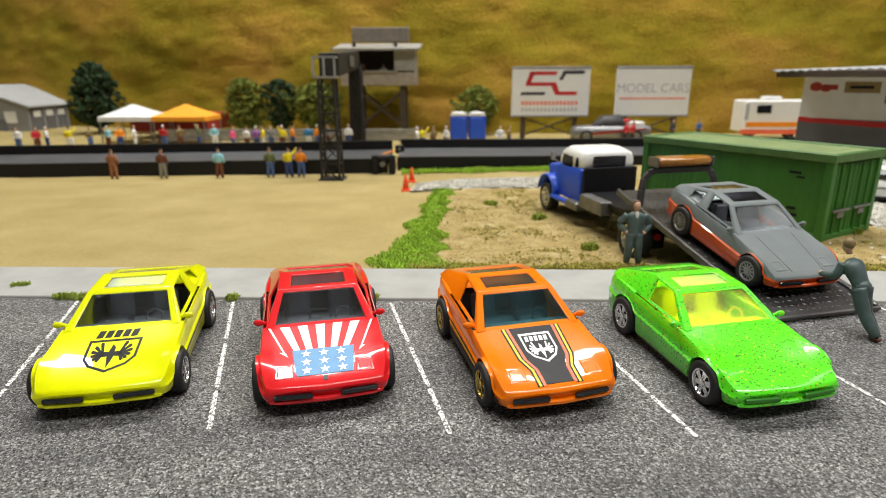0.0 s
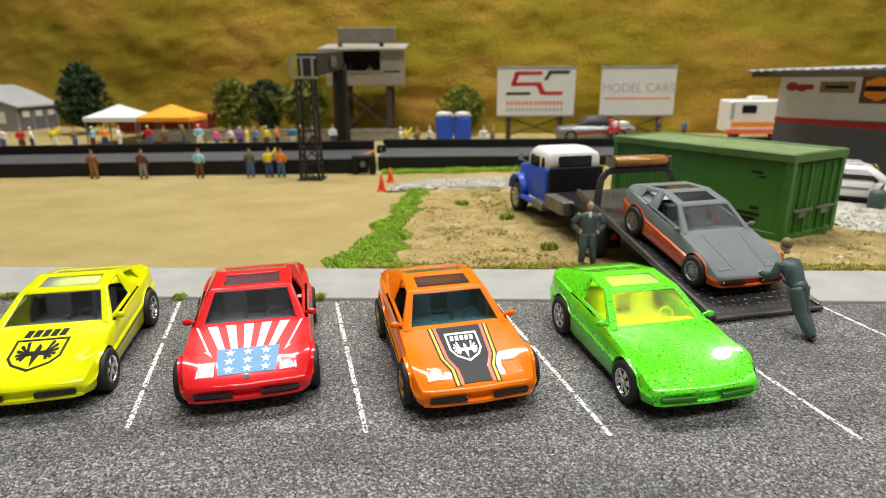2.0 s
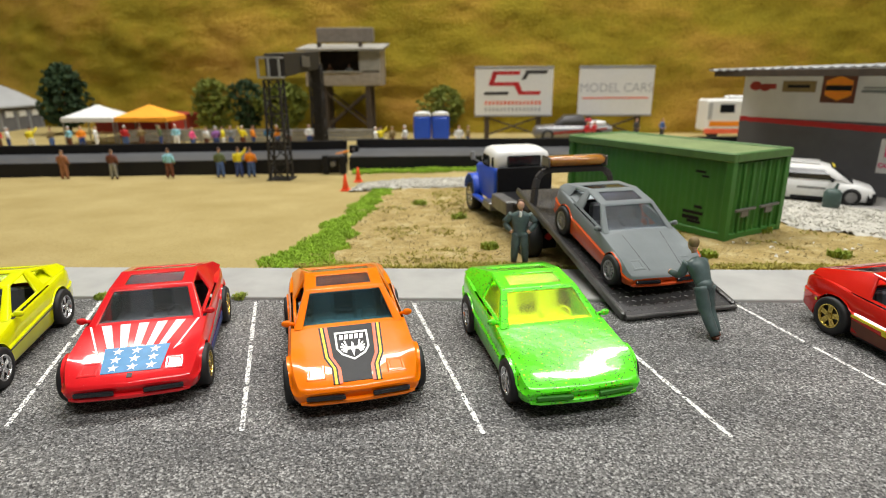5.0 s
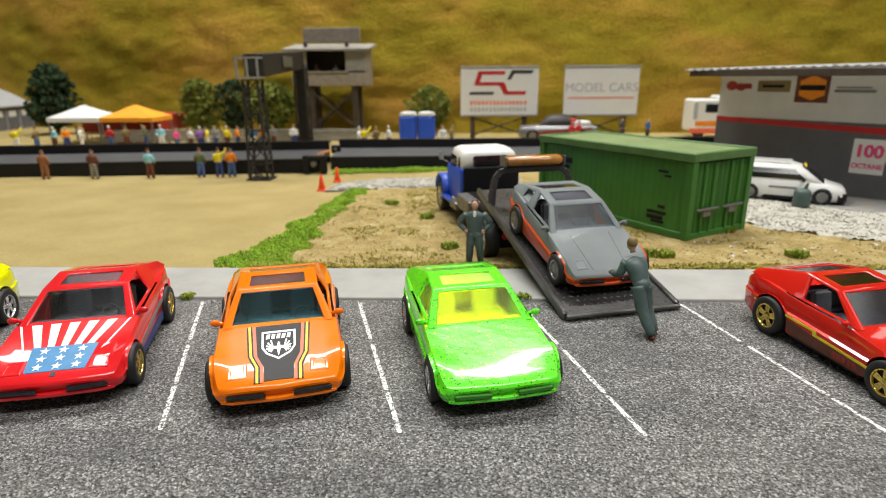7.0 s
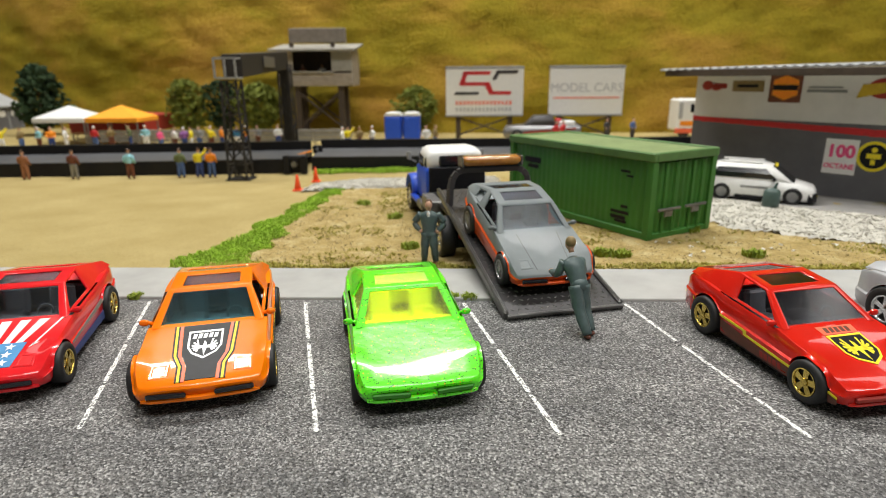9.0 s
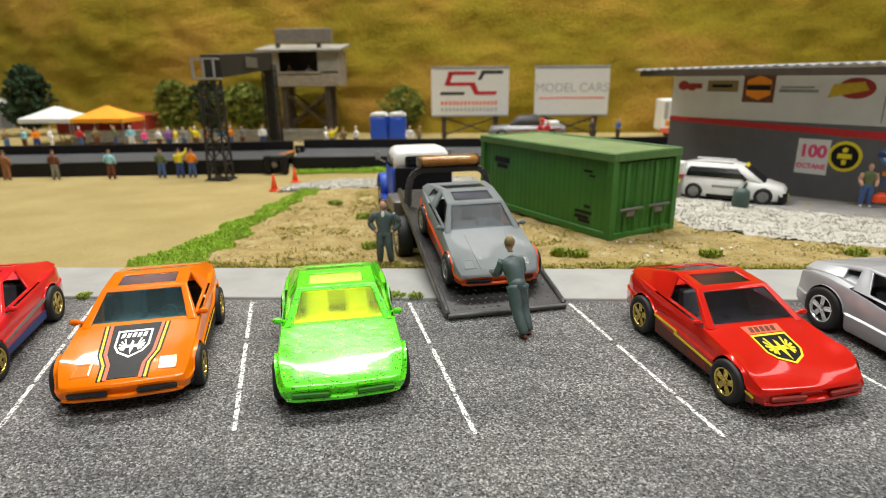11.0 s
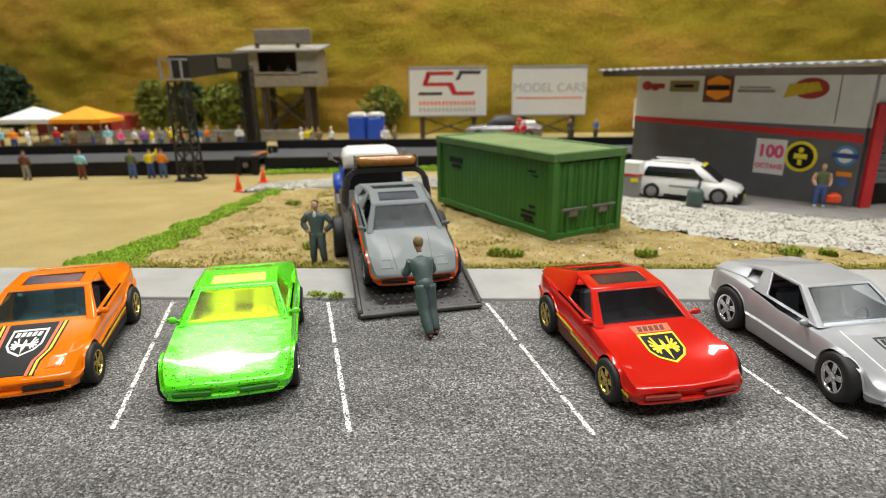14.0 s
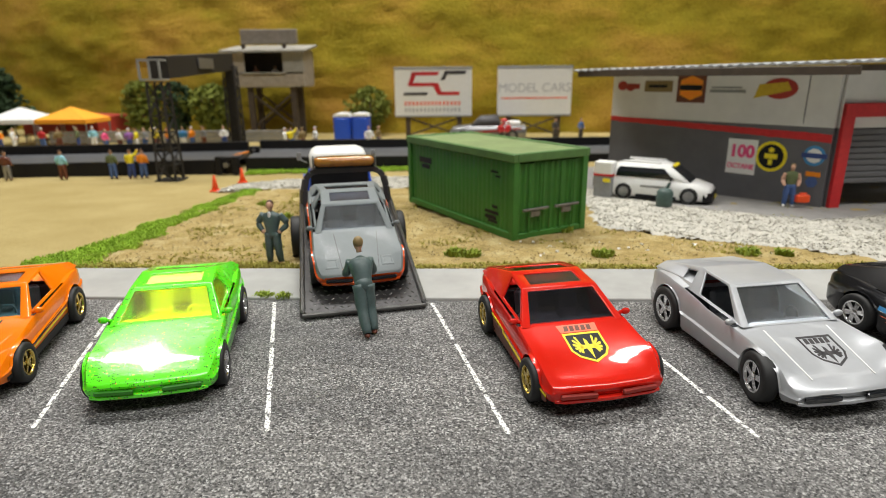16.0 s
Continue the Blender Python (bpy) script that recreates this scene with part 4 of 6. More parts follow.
for sx in (-1, 1):
    part("side_window", Geo().box((sx * 16.0, 166, 29.4), (1.4, 14, 6.4), 0.7, Euler((0, radians(6 * -sx), 0)).to_matrix()), "window", truck, "black side window")
    part("quarter_window", Geo().box((sx * 15.8, 154.5, 29.6), (1.4, 4, 6.0), 0.6, Euler((0, radians(6 * -sx), 0)).to_matrix()), "window", truck)
    g = Geo().rod((sx * 18, 174, 27), (sx * 21.6, 174, 29), 0.4).box((sx * 22.2, 174, 31), (2.8, 1.2, 5), 0.5)
    part("mirror", g, "grey", truck)
    g = Geo()
    rings = []
    for k in range(9):
        a = math.pi * k / 8
        rings.append([(sx * 12.5, 187 + 12 * math.cos(a), 8 + 11 * math.sin(a)), (sx * 20.5, 187 + 12 * math.cos(a), 8 + 10.4 * math.sin(a)), (sx * 20.8, 187 + 11 * math.cos(a), 8 + 9.4 * math.sin(a)), (sx * 12.5, 187 + 10.6 * math.cos(a), 8 + 9.6 * math.sin(a))])
    g.loft(rings)
    part("fender", g, "blue", truck, "", True)
    part("step", Geo().box((sx * 19.4, 167, 6.4), (3.6, 24, 2.2), 0.5), "blue", truck)
    for y, r, x in ((187, 8.6, 17.4), (80.5, 9.6, 22.4)):
        w = 6.4
        tg = Geo().lathe([(r * 0.6, -w / 2), (r * 0.94, -w / 2), (r, -w / 2 + 0.8), (r, w / 2 - 0.8), (r * 0.94, w / 2), (r * 0.74, w / 2), (r * 0.7, w / 2 - 1.6)], (0, 0, 0), n=36)
        off = -3.4 if y < 100 else -4.4
        tt = part("tyre", tg, "tyre", truck, "", True, 0.0, pose(sx * x * U, y * U, (r + off) * U, 0, 0, 0 if sx > 0 else 180))
        rg = Geo().lathe([(r * 0.71, w / 2 - 1.0), (r * 0.7, w / 2 - 0.1), (r * 0.6, w / 2 - 0.2), (r * 0.55, w / 2 - 1.2), (r * 0.2, w / 2 - 0.9), (r * 0.16, w / 2 - 0.2), (0.2, w / 2)], (0, 0, 0), n=28)
        for i in range(8):
            a = 2 * math.pi * i / 8
            rg.rod((w / 2 - 0.9, r * 0.18 * math.cos(a), r * 0.18 * math.sin(a)), (w / 2 - 0.8, r * 0.6 * math.cos(a), r * 0.6 * math.sin(a)), 0.6, 0.8, 8)
        part("rim", rg, "chrome", tt, "bright chrome wheel", True)

# grey car on the tilted bed
pitch = math.degrees(math.atan(RISE))
cy = 38.7
grey_car = car("toy_car", "matt grey die-cast sports car with orange lower body", TRUCK @ at(-0.7, cy, (cy + 1.0) * RISE + 0.85, 1.6, pitch), "p_grey", lower="p_orange_low", style=("grey", 12, 0.05, 0.045), cabin="cabin", quarter=True, side_glass=False)
side_print(grey_car, [[(20.5, 3.0), (48.5, 3.0), (48.5, 9.4), (20.5, 7.8)], [(61, 4.0), (66.5, 4.6), (66.5, 10.4), (61, 10.2)]], "p_orange_low", "orange red lower side", lift=0.07)

for sx in (-1, 1):
    hood_print(grey_car, "panel_line", [[(sx * 5.2, 4.2), (sx * 5.35, 4.2), (sx * 6.6, 23.4), (sx * 6.45, 23.4)]], "trim", lift=0.04, label="thin dark bonnet joint")

# ---- model figures: plain painted shapes, one mesh each ----


def figurine(label, where, mats, kind="stand", h=27.5, group="trackside figures"):
    """mats: top, trousers, skin, hair, shoes. Faces -y."""
    k = h / 27.5
    fat = 1.18
    g = Geo()
    v = lambda x, y, z: (x * k, y * k, z * k)

    def limb(slot, pts, rs):
        """A smooth tapered tube through the joints."""
        g.slot = slot
        p = [Vector(v(*q)) for q in pts]
        p = [p[0] * 2 - p[1]] + p + [p[-1] * 2 - p[-2]]
        r = [rs[0]] + list(rs) + [rs[-1]]
        rings = []
        for i in range(1, len(p) - 2):
            for j in range(6 if i < len(p) - 3 else 7):
                u = j / 6
                c = 0.5 * (2 * p[i] + (p[i + 1] - p[i - 1]) * u + (2 * p[i - 1] - 5 * p[i] + 4 * p[i + 1] - p[i + 2]) * u * u + (3 * p[i] - p[i - 1] - 3 * p[i + 1] + p[i + 2]) * u ** 3)
                d = (p[i + 1] - p[i]).lerp(p[i + 2] - p[i + 1], max(0.0, u - 0.5)) if i + 2 < len(p) else p[i + 1] - p[i]
                q = d.to_track_quat("Z", "Y").to_matrix()
                rad = (r[i] + (r[i + 1] - r[i]) * u) * k * fat * (1 + 0.05 * math.sin(7 * u + i * 2.1))
                rings.append([c + q @ Vector((rad * math.cos(t), rad * math.sin(t), 0)) for t in (2 * math.pi * m / 12 for m in range(12))])
        g.loft(rings)

    if kind == "push":
        hip, chest, head = (0, 3.0, 14.2), (0, 8.0, 21.2), (0, 9.8, 25.4)
        limb(1, [(-1.3, 3.2, 14.2), (-1.3, 0.2, 7.6), (-0.9, -4.6, 1.2)], (1.9, 1.55, 1.2))
        limb(1, [(1.3, 3.2, 14.2), (1.5, 1.6, 7.4), (1.7, -2.4, 1.2)], (1.9, 1.55, 1.2))
        feet = [(-0.9, -4.2, 0.8), (1.7, -2.0, 0.8)]
        arms = [[(-2.9, 8.0, 20.6), (-4.3, 9.0, 16.6), (-4.0, 13.4, 15.9)], [(2.9, 8.0, 20.6), (4.3, 9.0, 16.6), (4.0, 13.4, 15.9)]]
    else:
        hip, chest, head = (0, 0, 13.6), (0, 0.2, 20.6), (0, -0.4, 25.4)
        limb(1, [(-1.4, 0, 13.8), (-1.9, -0.2, 7.4), (-2.2, 0.3, 1.2)], (1.75, 1.4, 1.05))
        limb(1, [(1.4, 0, 13.8), (2.0, -0.2, 7.4), (2.6, 0.2, 1.2)], (1.75, 1.4, 1.05))
        feet = [(-2.3, -0.7, 0.8), (2.7, -0.7, 0.8)]
        if kind == "hips":
            arms = [[(-3.3, 0.2, 21.4), (-6.0, 1.0, 17.6), (-3.6, -0.8, 14.6)], [(3.3, 0.2, 21.4), (6.0, 1.0, 17.6), (3.6, -0.8, 14.6)]]
        elif kind == "wave":
            arms = [[(-3.2, 0.2, 21.2), (-5.6, -1, 23.4), (-7.0, -1.6, 26.8)], [(3.2, 0.2, 21.2), (4.6, -1, 17.5), (4.4, -2.6, 14.2)]]
        else:
            arms = [[(-3.2, 0.2, 21.2), (-4.4, 0.2, 17.2), (-3.8, -2.4, 14.4)], [(3.2, 0.2, 21.2), (4.4, 0.2, 17.2), (3.8, -2.4, 14.4)]]
    g.slot = 1
    g.ball(v(*hip), (2.9 * k, 2.25 * k, 2.6 * k), 12)
    g.slot = 0
    mid = [(a + b) / 2 for a, b in zip(hip, chest)]
    up = (Vector(chest) - Vector(hip)).to_track_quat("Z", "Y").to_matrix()
    ell = lambda rx, ry, z: [(rx * k * math.cos(t), ry * k * math.sin(t), z * k) for t in (2 * math.pi * i / 12 for i in range(12))]
    g.loft([ell(2.7, 2.1, -0.6), ell(2.75, 2.1, 1.2), ell(2.9, 2.15, 2.6), ell(3.4, 2.35, 4.4), ell(3.85, 2.4, 6.2), ell(3.9, 2.2, 7.3), ell(3.2, 1.9, 8.3), ell(1.7, 1.4, 8.9), ell(1.1, 1.1, 9.3)], v(*hip), up if kind == "push" else None)
    for a in arms:
        limb(2 if kind == "bare" else 0, a, (1.25, 1.1, 0.8))
        g.slot = 2
        g.ball(v(*a[-1]), 0.95 * k, 7)
    g.slot = 2
    g.rod(v(*[c * 0.55 + d * 0.45 for c, d in zip(chest, head)]), v(*head), 0.85 * k, 0.9 * k, 8)
    g.ball(v(*head), (1.45 * k, 1.65 * k, 1.9 * k), 10)
    g.slot = 3
    g.ball(v(head[0], head[1] + (0.35 if kind != "push" else -0.25), head[2] + 0.8), (1.5 * k, 1.4 * k, 1.5 * k) if kind != "push" else (1.65 * k, 1.7 * k, 1.9 * k), 10)
    g.slot = 4
    for p in feet:
        g.ball(v(*p), (0.95 * k, 1.9 * k, 0.85 * k), 8)
    if kind == "hips":
        g.slot = 5
        g.ball(v(0, -1.75, 21.6), (0.75 * k, 0.6 * k, 1.7 * k), 7)
    return single("figurine", g, list(mats) + ["white"], label, "figurine", where, group, smooth=True)


figurine("painted mechanic figurine in dark green overalls, arms akimbo", at(73.7, 232.5, ground_z(232) + 0.1, -4), ("overall", "overall", "skin", "hair", "shoe"), "hips", 28.2, "mechanic figures")
figurine("painted mechanic figurine leaning forward to push the grey car", at(124.6, 164.6, ground_z(165) + 0.05, 20), ("overall", "overall", "skin", "khaki", "shoe"), "push", 27.8, "mechanic figures")

# ---- trackside ----


def track_y(x):
    return 541 + (x + 62) * 0.062 if x < -62 else 552 + (x + 62) * 0.10


def lane(x0, x1, label, n=24):
    t = thing("race_track", label, "toy track", at(0, 0, 0), group="track lanes")
    xs = [x0 + (x1 - x0) * i / n for i in range(n + 1)]
    rise = lambda x: pw(x, (-900, -2), (-62, 3.5), (300, 1))
    line = lambda pts: [[(x, track_y(x) + dy, z + (rise(x) if z > -5 else 0)) for dy, z in pts] for x in xs]
    part("near_wall", Geo().loft(line([(0, -13), (0, 0.5), (2.2, 0.9), (2.2, -13)])), "black", t, "glossy black near wall")
    part("lane_bed", Geo().loft(line([(2.3, -2), (2.3, 0.2), (44, 4.2), (44, -2)])), "lane", t, "dark grey worn running surface")
    part("far_wall", Geo().loft(line([(44.1, -13), (44.1, 12.5), (47.5, 13), (47.5, -13)])), "black", t, "black far wall")
    return t



M["lane"] = plain("lane_grey_plastic", (0.085, 0.088, 0.095), 0.5, vary=0.3, scale=40, relief=0.05)
lane(-1450, -66, "long black plastic race lane beside the sand")
lane(-58, 620, "black plastic race lane running behind the grass")
br = thing("track_joint", "black bracket joining two track lanes", "bracket", at(-70, 536, ground_z(536)))
part("upright", Geo().box((-7, 0, 8.5), (6, 7, 17), 0.8), "black", br)
part("upright", Geo().box((9, 0, 8.5), (6, 7, 17), 0.8), "black", br)
part("cross_bar", Geo().box((1, 1, 14), (11, 5, 5), 0.8), "black", br)
part("bolt", Geo().rod((0, -3, 9), (0, 3, 9), 2.6, n=12), "steel", br, "bright steel bolt")
lv = thing("orange_lever", "orange gate lever lying across the track", "lever", at(-66, 575, 6.8, 0))
part("arm", Geo().bar((-7, -12, -1.6), (3, 0, 0.6), 2.2, 1.2), "orange", lv)
part("pivot", Geo().box((8, 6, 1.5), (9, 6, 8), 0.6), "black", lv)
part("pin", Geo().rod((8, 3.2, 2), (8, 2.4, 2), 1.6, n=10), "gunmetal", lv)

# low pale barrier behind the track, board by board
bar_t = thing("guard_rail", "pale grey weathered plank barrier behind the track", "barrier", at(0, 700, 1.2))
for i in range(15):
    x = -355 + i * 22
    part("post", Geo().box((x, 1.6, 8.5), (2.2, 2.2, 17), 0.2), "wood", bar_t)
for j in range(3):
    for i in range(7):
        part("plank", Geo().box((-334 + i * 44, -0.6, 4.8 + j * 5.0), (43.4, 1.6, 4.4), 0.25), "roofing", bar_t)

# start gantry across the track
gan = thing("start_gantry", "black lattice start gantry spanning the track", "gantry", at(0, 0, 0))


def lattice(x, y, z0, z1, w0, w1, name="leg"):
    leg = None
    corners = lambda z: [(x + sx * (w0 + (w1 - w0) * (z - z0) / (z1 - z0)), y + sy * (w0 + (w1 - w0) * (z - z0) / (z1 - z0)), z) for sx, sy in ((-1, -1), (1, -1), (1, 1), (-1, 1))]
    g = Geo()
    for a, b in zip(corners(z0), corners(z1)):
        g.bar(a, b, 1.7, 1.7)
    n = 6
    for i in range(n):
        za, zb = z0 + (z1 - z0) * i / n, z0 + (z1 - z0) * (i + 1) / n
        ca, cb = corners(za), corners(zb)
        for j in range(4):
            k = (j + 1) % 4
            g.bar(ca[j], cb[k], 1.0, 1.0) if i % 2 else g.bar(ca[k], cb[j], 1.0, 1.0)
            g.bar(cb[j], cb[k], 1.0, 1.0)
    return part(name, g, "dark_metal", gan, "dark lattice leg")


M["dark_metal"] = plain("dark_lattice_metal", (0.02, 0.017, 0.015), 0.7, vary=0.25)
lattice(-112, 511, -10, 76, 8.0, 6.5)
lattice(-118, 690, 0, 92, 7.0, 6.0)
part("post", Geo().bar((-118, 690, 0), (-118, 690, 92), 9, 9), "dark_metal", gan, "solid dark post inside the far leg")
g = Geo().bar((-110, 512, 88), (-122, 692, 97), 17, 19)
part("beam", g, "dark_metal", gan, "dark brown box beam", bevel=0.5)
g = Geo()
for a, b in (((-121, 500, 78), (-103, 500, 78)), ((-121, 500, 94), (-103, 500, 94)), ((-121, 500, 78), (-121, 500, 94)), ((-103, 500, 78), (-103, 500, 94)), ((-112, 500, 78), (-112, 500, 94)), ((-121, 500, 78), (-121, 514, 78)), ((-103, 500, 78), (-103, 514, 78)), ((-121, 500, 94), (-121, 514, 94)), ((-103, 500, 94), (-103, 514, 94))):
    g.bar(a, b, 1.6, 1.6)
part("end_frame", g, "grey", gan, "grey open lamp frame")
part("sign_panel", Geo().box((-105.6, 600, 93), (0.8, 40, 10), 0.2, Euler((0, 0, radians(3.8))).to_matrix()), "gunmetal", gan, "small grey panel")
part("foot_plate", Geo().box((-112, 511, -9.4), (22, 20, 1.4), 0.3), "dark_metal", gan)

# timing tower
tw = thing("timing_tower", "weathered wooden timing tower on braced legs", "tower", at(-103, 806, 4))
for x in (-28, 30):
    for y in (-18, 14):
        part("leg", Geo().bar((x, y, 0), (x, y, 66), 7, 7), "dark_wood", tw)
for y in (-18, 14):
    part("brace", Geo().bar((-28, y, 10), (30, y, 56), 3, 2.4), "dark_wood", tw)
    part("brace", Geo().bar((30, y - 2.6, 10), (-28, y - 2.6, 56), 3, 2.4), "dark_wood", tw)
part("floor", Geo().box((-1, -2, 65), (98, 50, 4), 0.5), "wood", tw)
part("front_panel", Geo().box((-1, -26, 73), (98, 2.4, 13), 0.4), "wood", tw, "weathered plank parapet")
part("front_panel", Geo().box((34, -26, 95.5), (27, 2.4, 28), 0.4), "roofing", tw, "pale panel beside the opening")
part("front_panel", Geo().box((-40, -26, 95.5), (20, 2.4, 28), 0.4), "wood", tw)
part("sill", Geo().box((-5, -27.5, 80.5), (58, 5, 2.4), 0.4), "roofing", tw, "pale counter sill")
part("side_wall", Geo().box((-49, 0, 88), (2.4, 49, 43), 0.4), "wood", tw)
part("side_wall", Geo().box((47, 0, 88), (2.4, 49, 43), 0.4), "wood", tw)
part("back_wall", Geo().box((-1, 23, 88), (94, 2.4, 43), 0.4), "dark_wood", tw)
g = Geo().loft([[(-58, -38, 106), (54, -38, 106), (54, 30, 115), (-58, 30, 115)], [(-58, -38, 109), (54, -38, 109), (54, 30, 118), (-58, 30, 118)]])
part("roof", g, "roofing", tw, "grey lean-to roof", bevel=0.4)
for x in (-32, 22):
    part("bracket", Geo().box((x, -18, 113.5), (5, 4, 8), 0.4), "dark_wood", tw)
part("roof_sign", Geo().box((3, -18, 126), (74, 6, 18), 0.8), "old_wood", tw, "blank weathered sign box")
for x, c in ((-22, "cloth_brown"), (4, "white")):
    figurine("tiny painted figurine behind the tower counter", at(-103 + x, 798, 69.2), (c, "denim", "skin", "hair", "shoe"), "stand", 25, "tower figures")

# billboards


def billboard(x0, x1, label):
    t = thing("billboard", label, "billboard", at((x0 + x1) / 2, 746, 1.6, 1.5))
    w = x1 - x0
    part("board", Geo().box((0, 0, 57.5), (w, 3.2, 56.5), 0.5), "white", t, "plain white board")
    part("top_strip", Geo().box((0, -0.4, 86.6), (w + 1, 4.4, 2.8), 0.4), "grey", t)
    part("bottom_strip", Geo().box((0, -0.4, 28.6), (w + 1, 4.4, 2.0), 0.4), "grey", t)
    for x in (-w * 0.34, w * 0.34):
        part("post", Geo().box((x, 4, 15), (6, 4, 30), 0.4), "dark_wood", t)
    part("brace", Geo().bar((-w * 0.34, 5.6, 4), (w * 0.34, 5.6, 26), 2.2, 2), "dark_wood", t)
    part("brace", Geo().bar((w * 0.34, 7.4, 4), (-w * 0.34, 7.4, 26), 2.2, 2), "dark_wood", t)
    return t


def wall_print(parent, polys, mat, y, label="", name="print", lift=0.3):
    for p in polys:
        part(name, Geo().plate(p, lambda a, b, h: (a, y - h, b), lift), mat, parent, label)


def words(parent, text, size, mat, place, label, turn=None, bold=0.0):
    cu = bpy.data.curves.new("lettering", "FONT")
    cu.body, cu.size, cu.align_x, cu.extrude, cu.offset = text, size * U, "CENTER", 0.0001, bold * U
    tmp = bpy.data.objects.new("lettering", cu)
    scene.collection.objects.link(tmp)
    me = bpy.data.meshes.new_from_object(tmp.evaluated_get(bpy.context.evaluated_depsgraph_get()))
    bpy.data.objects.remove(tmp)
    me.materials.clear()
    me.materials.append(M[mat])
    ob = new("lettering", me)
    ob.parent = parent
    ob.matrix_basis = Matrix.Translation([c * U for c in place]) @ (turn or Euler((radians(90), 0, 0)).to_matrix().to_4x4())
    return tagged(ob, label)


b1 = billboard(67.5, 164, "white billboard with red and black angular marks")
seg = lambda x0, x1, z, h=4.2, sl=1.6: [(x0, z), (x1, z), (x1 + sl, z + h), (x0 + sl, z + h)]
wall_print(b1, [seg(-28, 6, 78), [(-32, 66), (-26, 66), (-20, 82), (-26, 82)], seg(-30, 4, 65), [(0, 65), (6, 69), (12, 55), (6, 54)], seg(8, 32, 54)], "red", -1.7, "red angular logo stroke")
wall_print(b1, [seg(13, 40, 79), [(9, 72), (14, 72), (18, 79), (13, 79)], seg(-38, -8, 54, 3.6)], "trim", -1.7, "black angular logo stroke")
wall_print(b1, [seg(-36 + i * 4.8, -33.4 + i * 4.8, 42, 4.6, 0) for i in range(15)], "coral", -1.7, "plain red bar of lettering")
wall_print(b1, [seg(-36 + i * 4.8, -33.4 + i * 4.8, 34, 4.4, 0) for i in range(15)], "pale_print", -1.7, "plain grey bar of lettering")
b2 = billboard(196, 288, "white billboard lettered with grey and pink words")
words(b2, "MODEL CARS", 15.0, "pale_print", (0, -1.7, 57), "grey capital lettering")
wall_print(b2, [seg(-41, 41, 49, 1.4, 0)], "coral", -1.7, "thin pale red rule")

# portable toilets
for i, x in enumerate((1.5, 24.5)):
    t = thing("portable_toilet", "bright blue portable toilet with white roof edge", "toilet", at(x, 738, 1.6), group="portable toilets")
    part("cabin", Geo().box((0, 0, 15), (21, 20, 30), 1.2), "blue", t)
    part("door", Geo().box((0, -10.4, 14.5), (16, 1.2, 26), 0.4), "blue", t)
    g = Geo().loft([[(-10.8, -10.5, 29.8), (10.8, -10.5, 29.8), (10.8, 10.5, 29.8), (-10.8, 10.5, 29.8)], [(-9, -10.5, 33), (9, -10.5, 33), (9, 10.5, 33), (-9, 10.5, 33)], [(-4, -9.5, 34.2), (4, -9.5, 34.2), (4, 9.5, 34.2), (-4, 9.5, 34.2)]])
    part("roof", g, "white", t, "pale white roof")

# tents
for x, c, lab in ((-398, "white", "white peaked canopy tent on thin poles"), (-333, "tent_orange", "orange peaked canopy tent on thin poles"), (-374, "rust", "red canopy tent standing behind the others")):
    M.setdefault("tent_orange", plain("orange_tent_cloth", (0.90, 0.36, 0.02), 0.8, vary=0.1))
    back = 72 if c == "rust" else 0
    t = thing("canopy_tent", lab, "tent", at(x, 716 + back, 1.8), group="canopy tents")
    hw = 32 if c != "rust" else 50
    sq = lambda r, z: [(-r, -r * 0.8, z), (r, -r * 0.8, z), (r, r * 0.8, z), (-r, r * 0.8, z)]
    part("canopy", Geo().loft([*([sq(hw, 26), sq(hw, 31), sq(hw * 0.5, 38), sq(1.2, 45)] if c != "rust" else [sq(hw, 9), sq(hw, 29), sq(hw * 0.5, 32), sq(1.2, 35)])]), c, t)
    for sx in (-1, 1):
        for sy in (-1, 1):
            part("pole", Geo().rod((sx * (hw - 1.5), sy * (hw * 0.8 - 1.5), 0), (sx * (hw - 1.5), sy * (hw * 0.8 - 1.5), 27), 0.9, n=8), "gunmetal", t)
for x, c in ((-345, "red"), (-312, "white"), (-385, "cloth_brown")):
    t = thing("folding_table", "small painted folding table under a tent", "table", at(x, 712, 1.8), group="tables")
    part("tabletop", Geo().box((0, 0, 11), (20, 9, 1.4), 0.3), c, t)
    for sx in (-1, 1):
        for sy in (-1, 1):
            part("leg", Geo().rod((sx * 8.5, sy * 3.4, 0), (sx * 8.5, sy * 3.4, 10.4), 0.5, n=6), "gunmetal", t)

# spectators
front = ((-311.6, "cloth_brown", "cloth_brown", "stand"), (-267.5, "shoe", "gunmetal", "stand"), (-217, "cloth_teal", "shoe", "stand"), (-171, "cloth_green", "denim", "stand"), (-154, "yellow", "navy", "wave"), (-143, "orange", "denim", "stand"))
names = {"cloth_brown": "rust brown", "shoe": "dark brown", "cloth_teal": "pale blue", "cloth_green": "drab green", "yellow": "yellow", "orange": "orange", "white": "white", "red": "red", "violet": "violet", "skyblue": "sky blue", "pink": "pink", "khaki": "khaki", "navy": "navy", "grey": "grey"}
for x, top, low, kd in front:
    y = track_y(x) - 14
    figurine("painted spectator figurine in %s top facing the track" % names[top], at(x, y, ground_z(y) - 0.4, 180), (top, low, "skin", "hair", "shoe"), kd, 27)
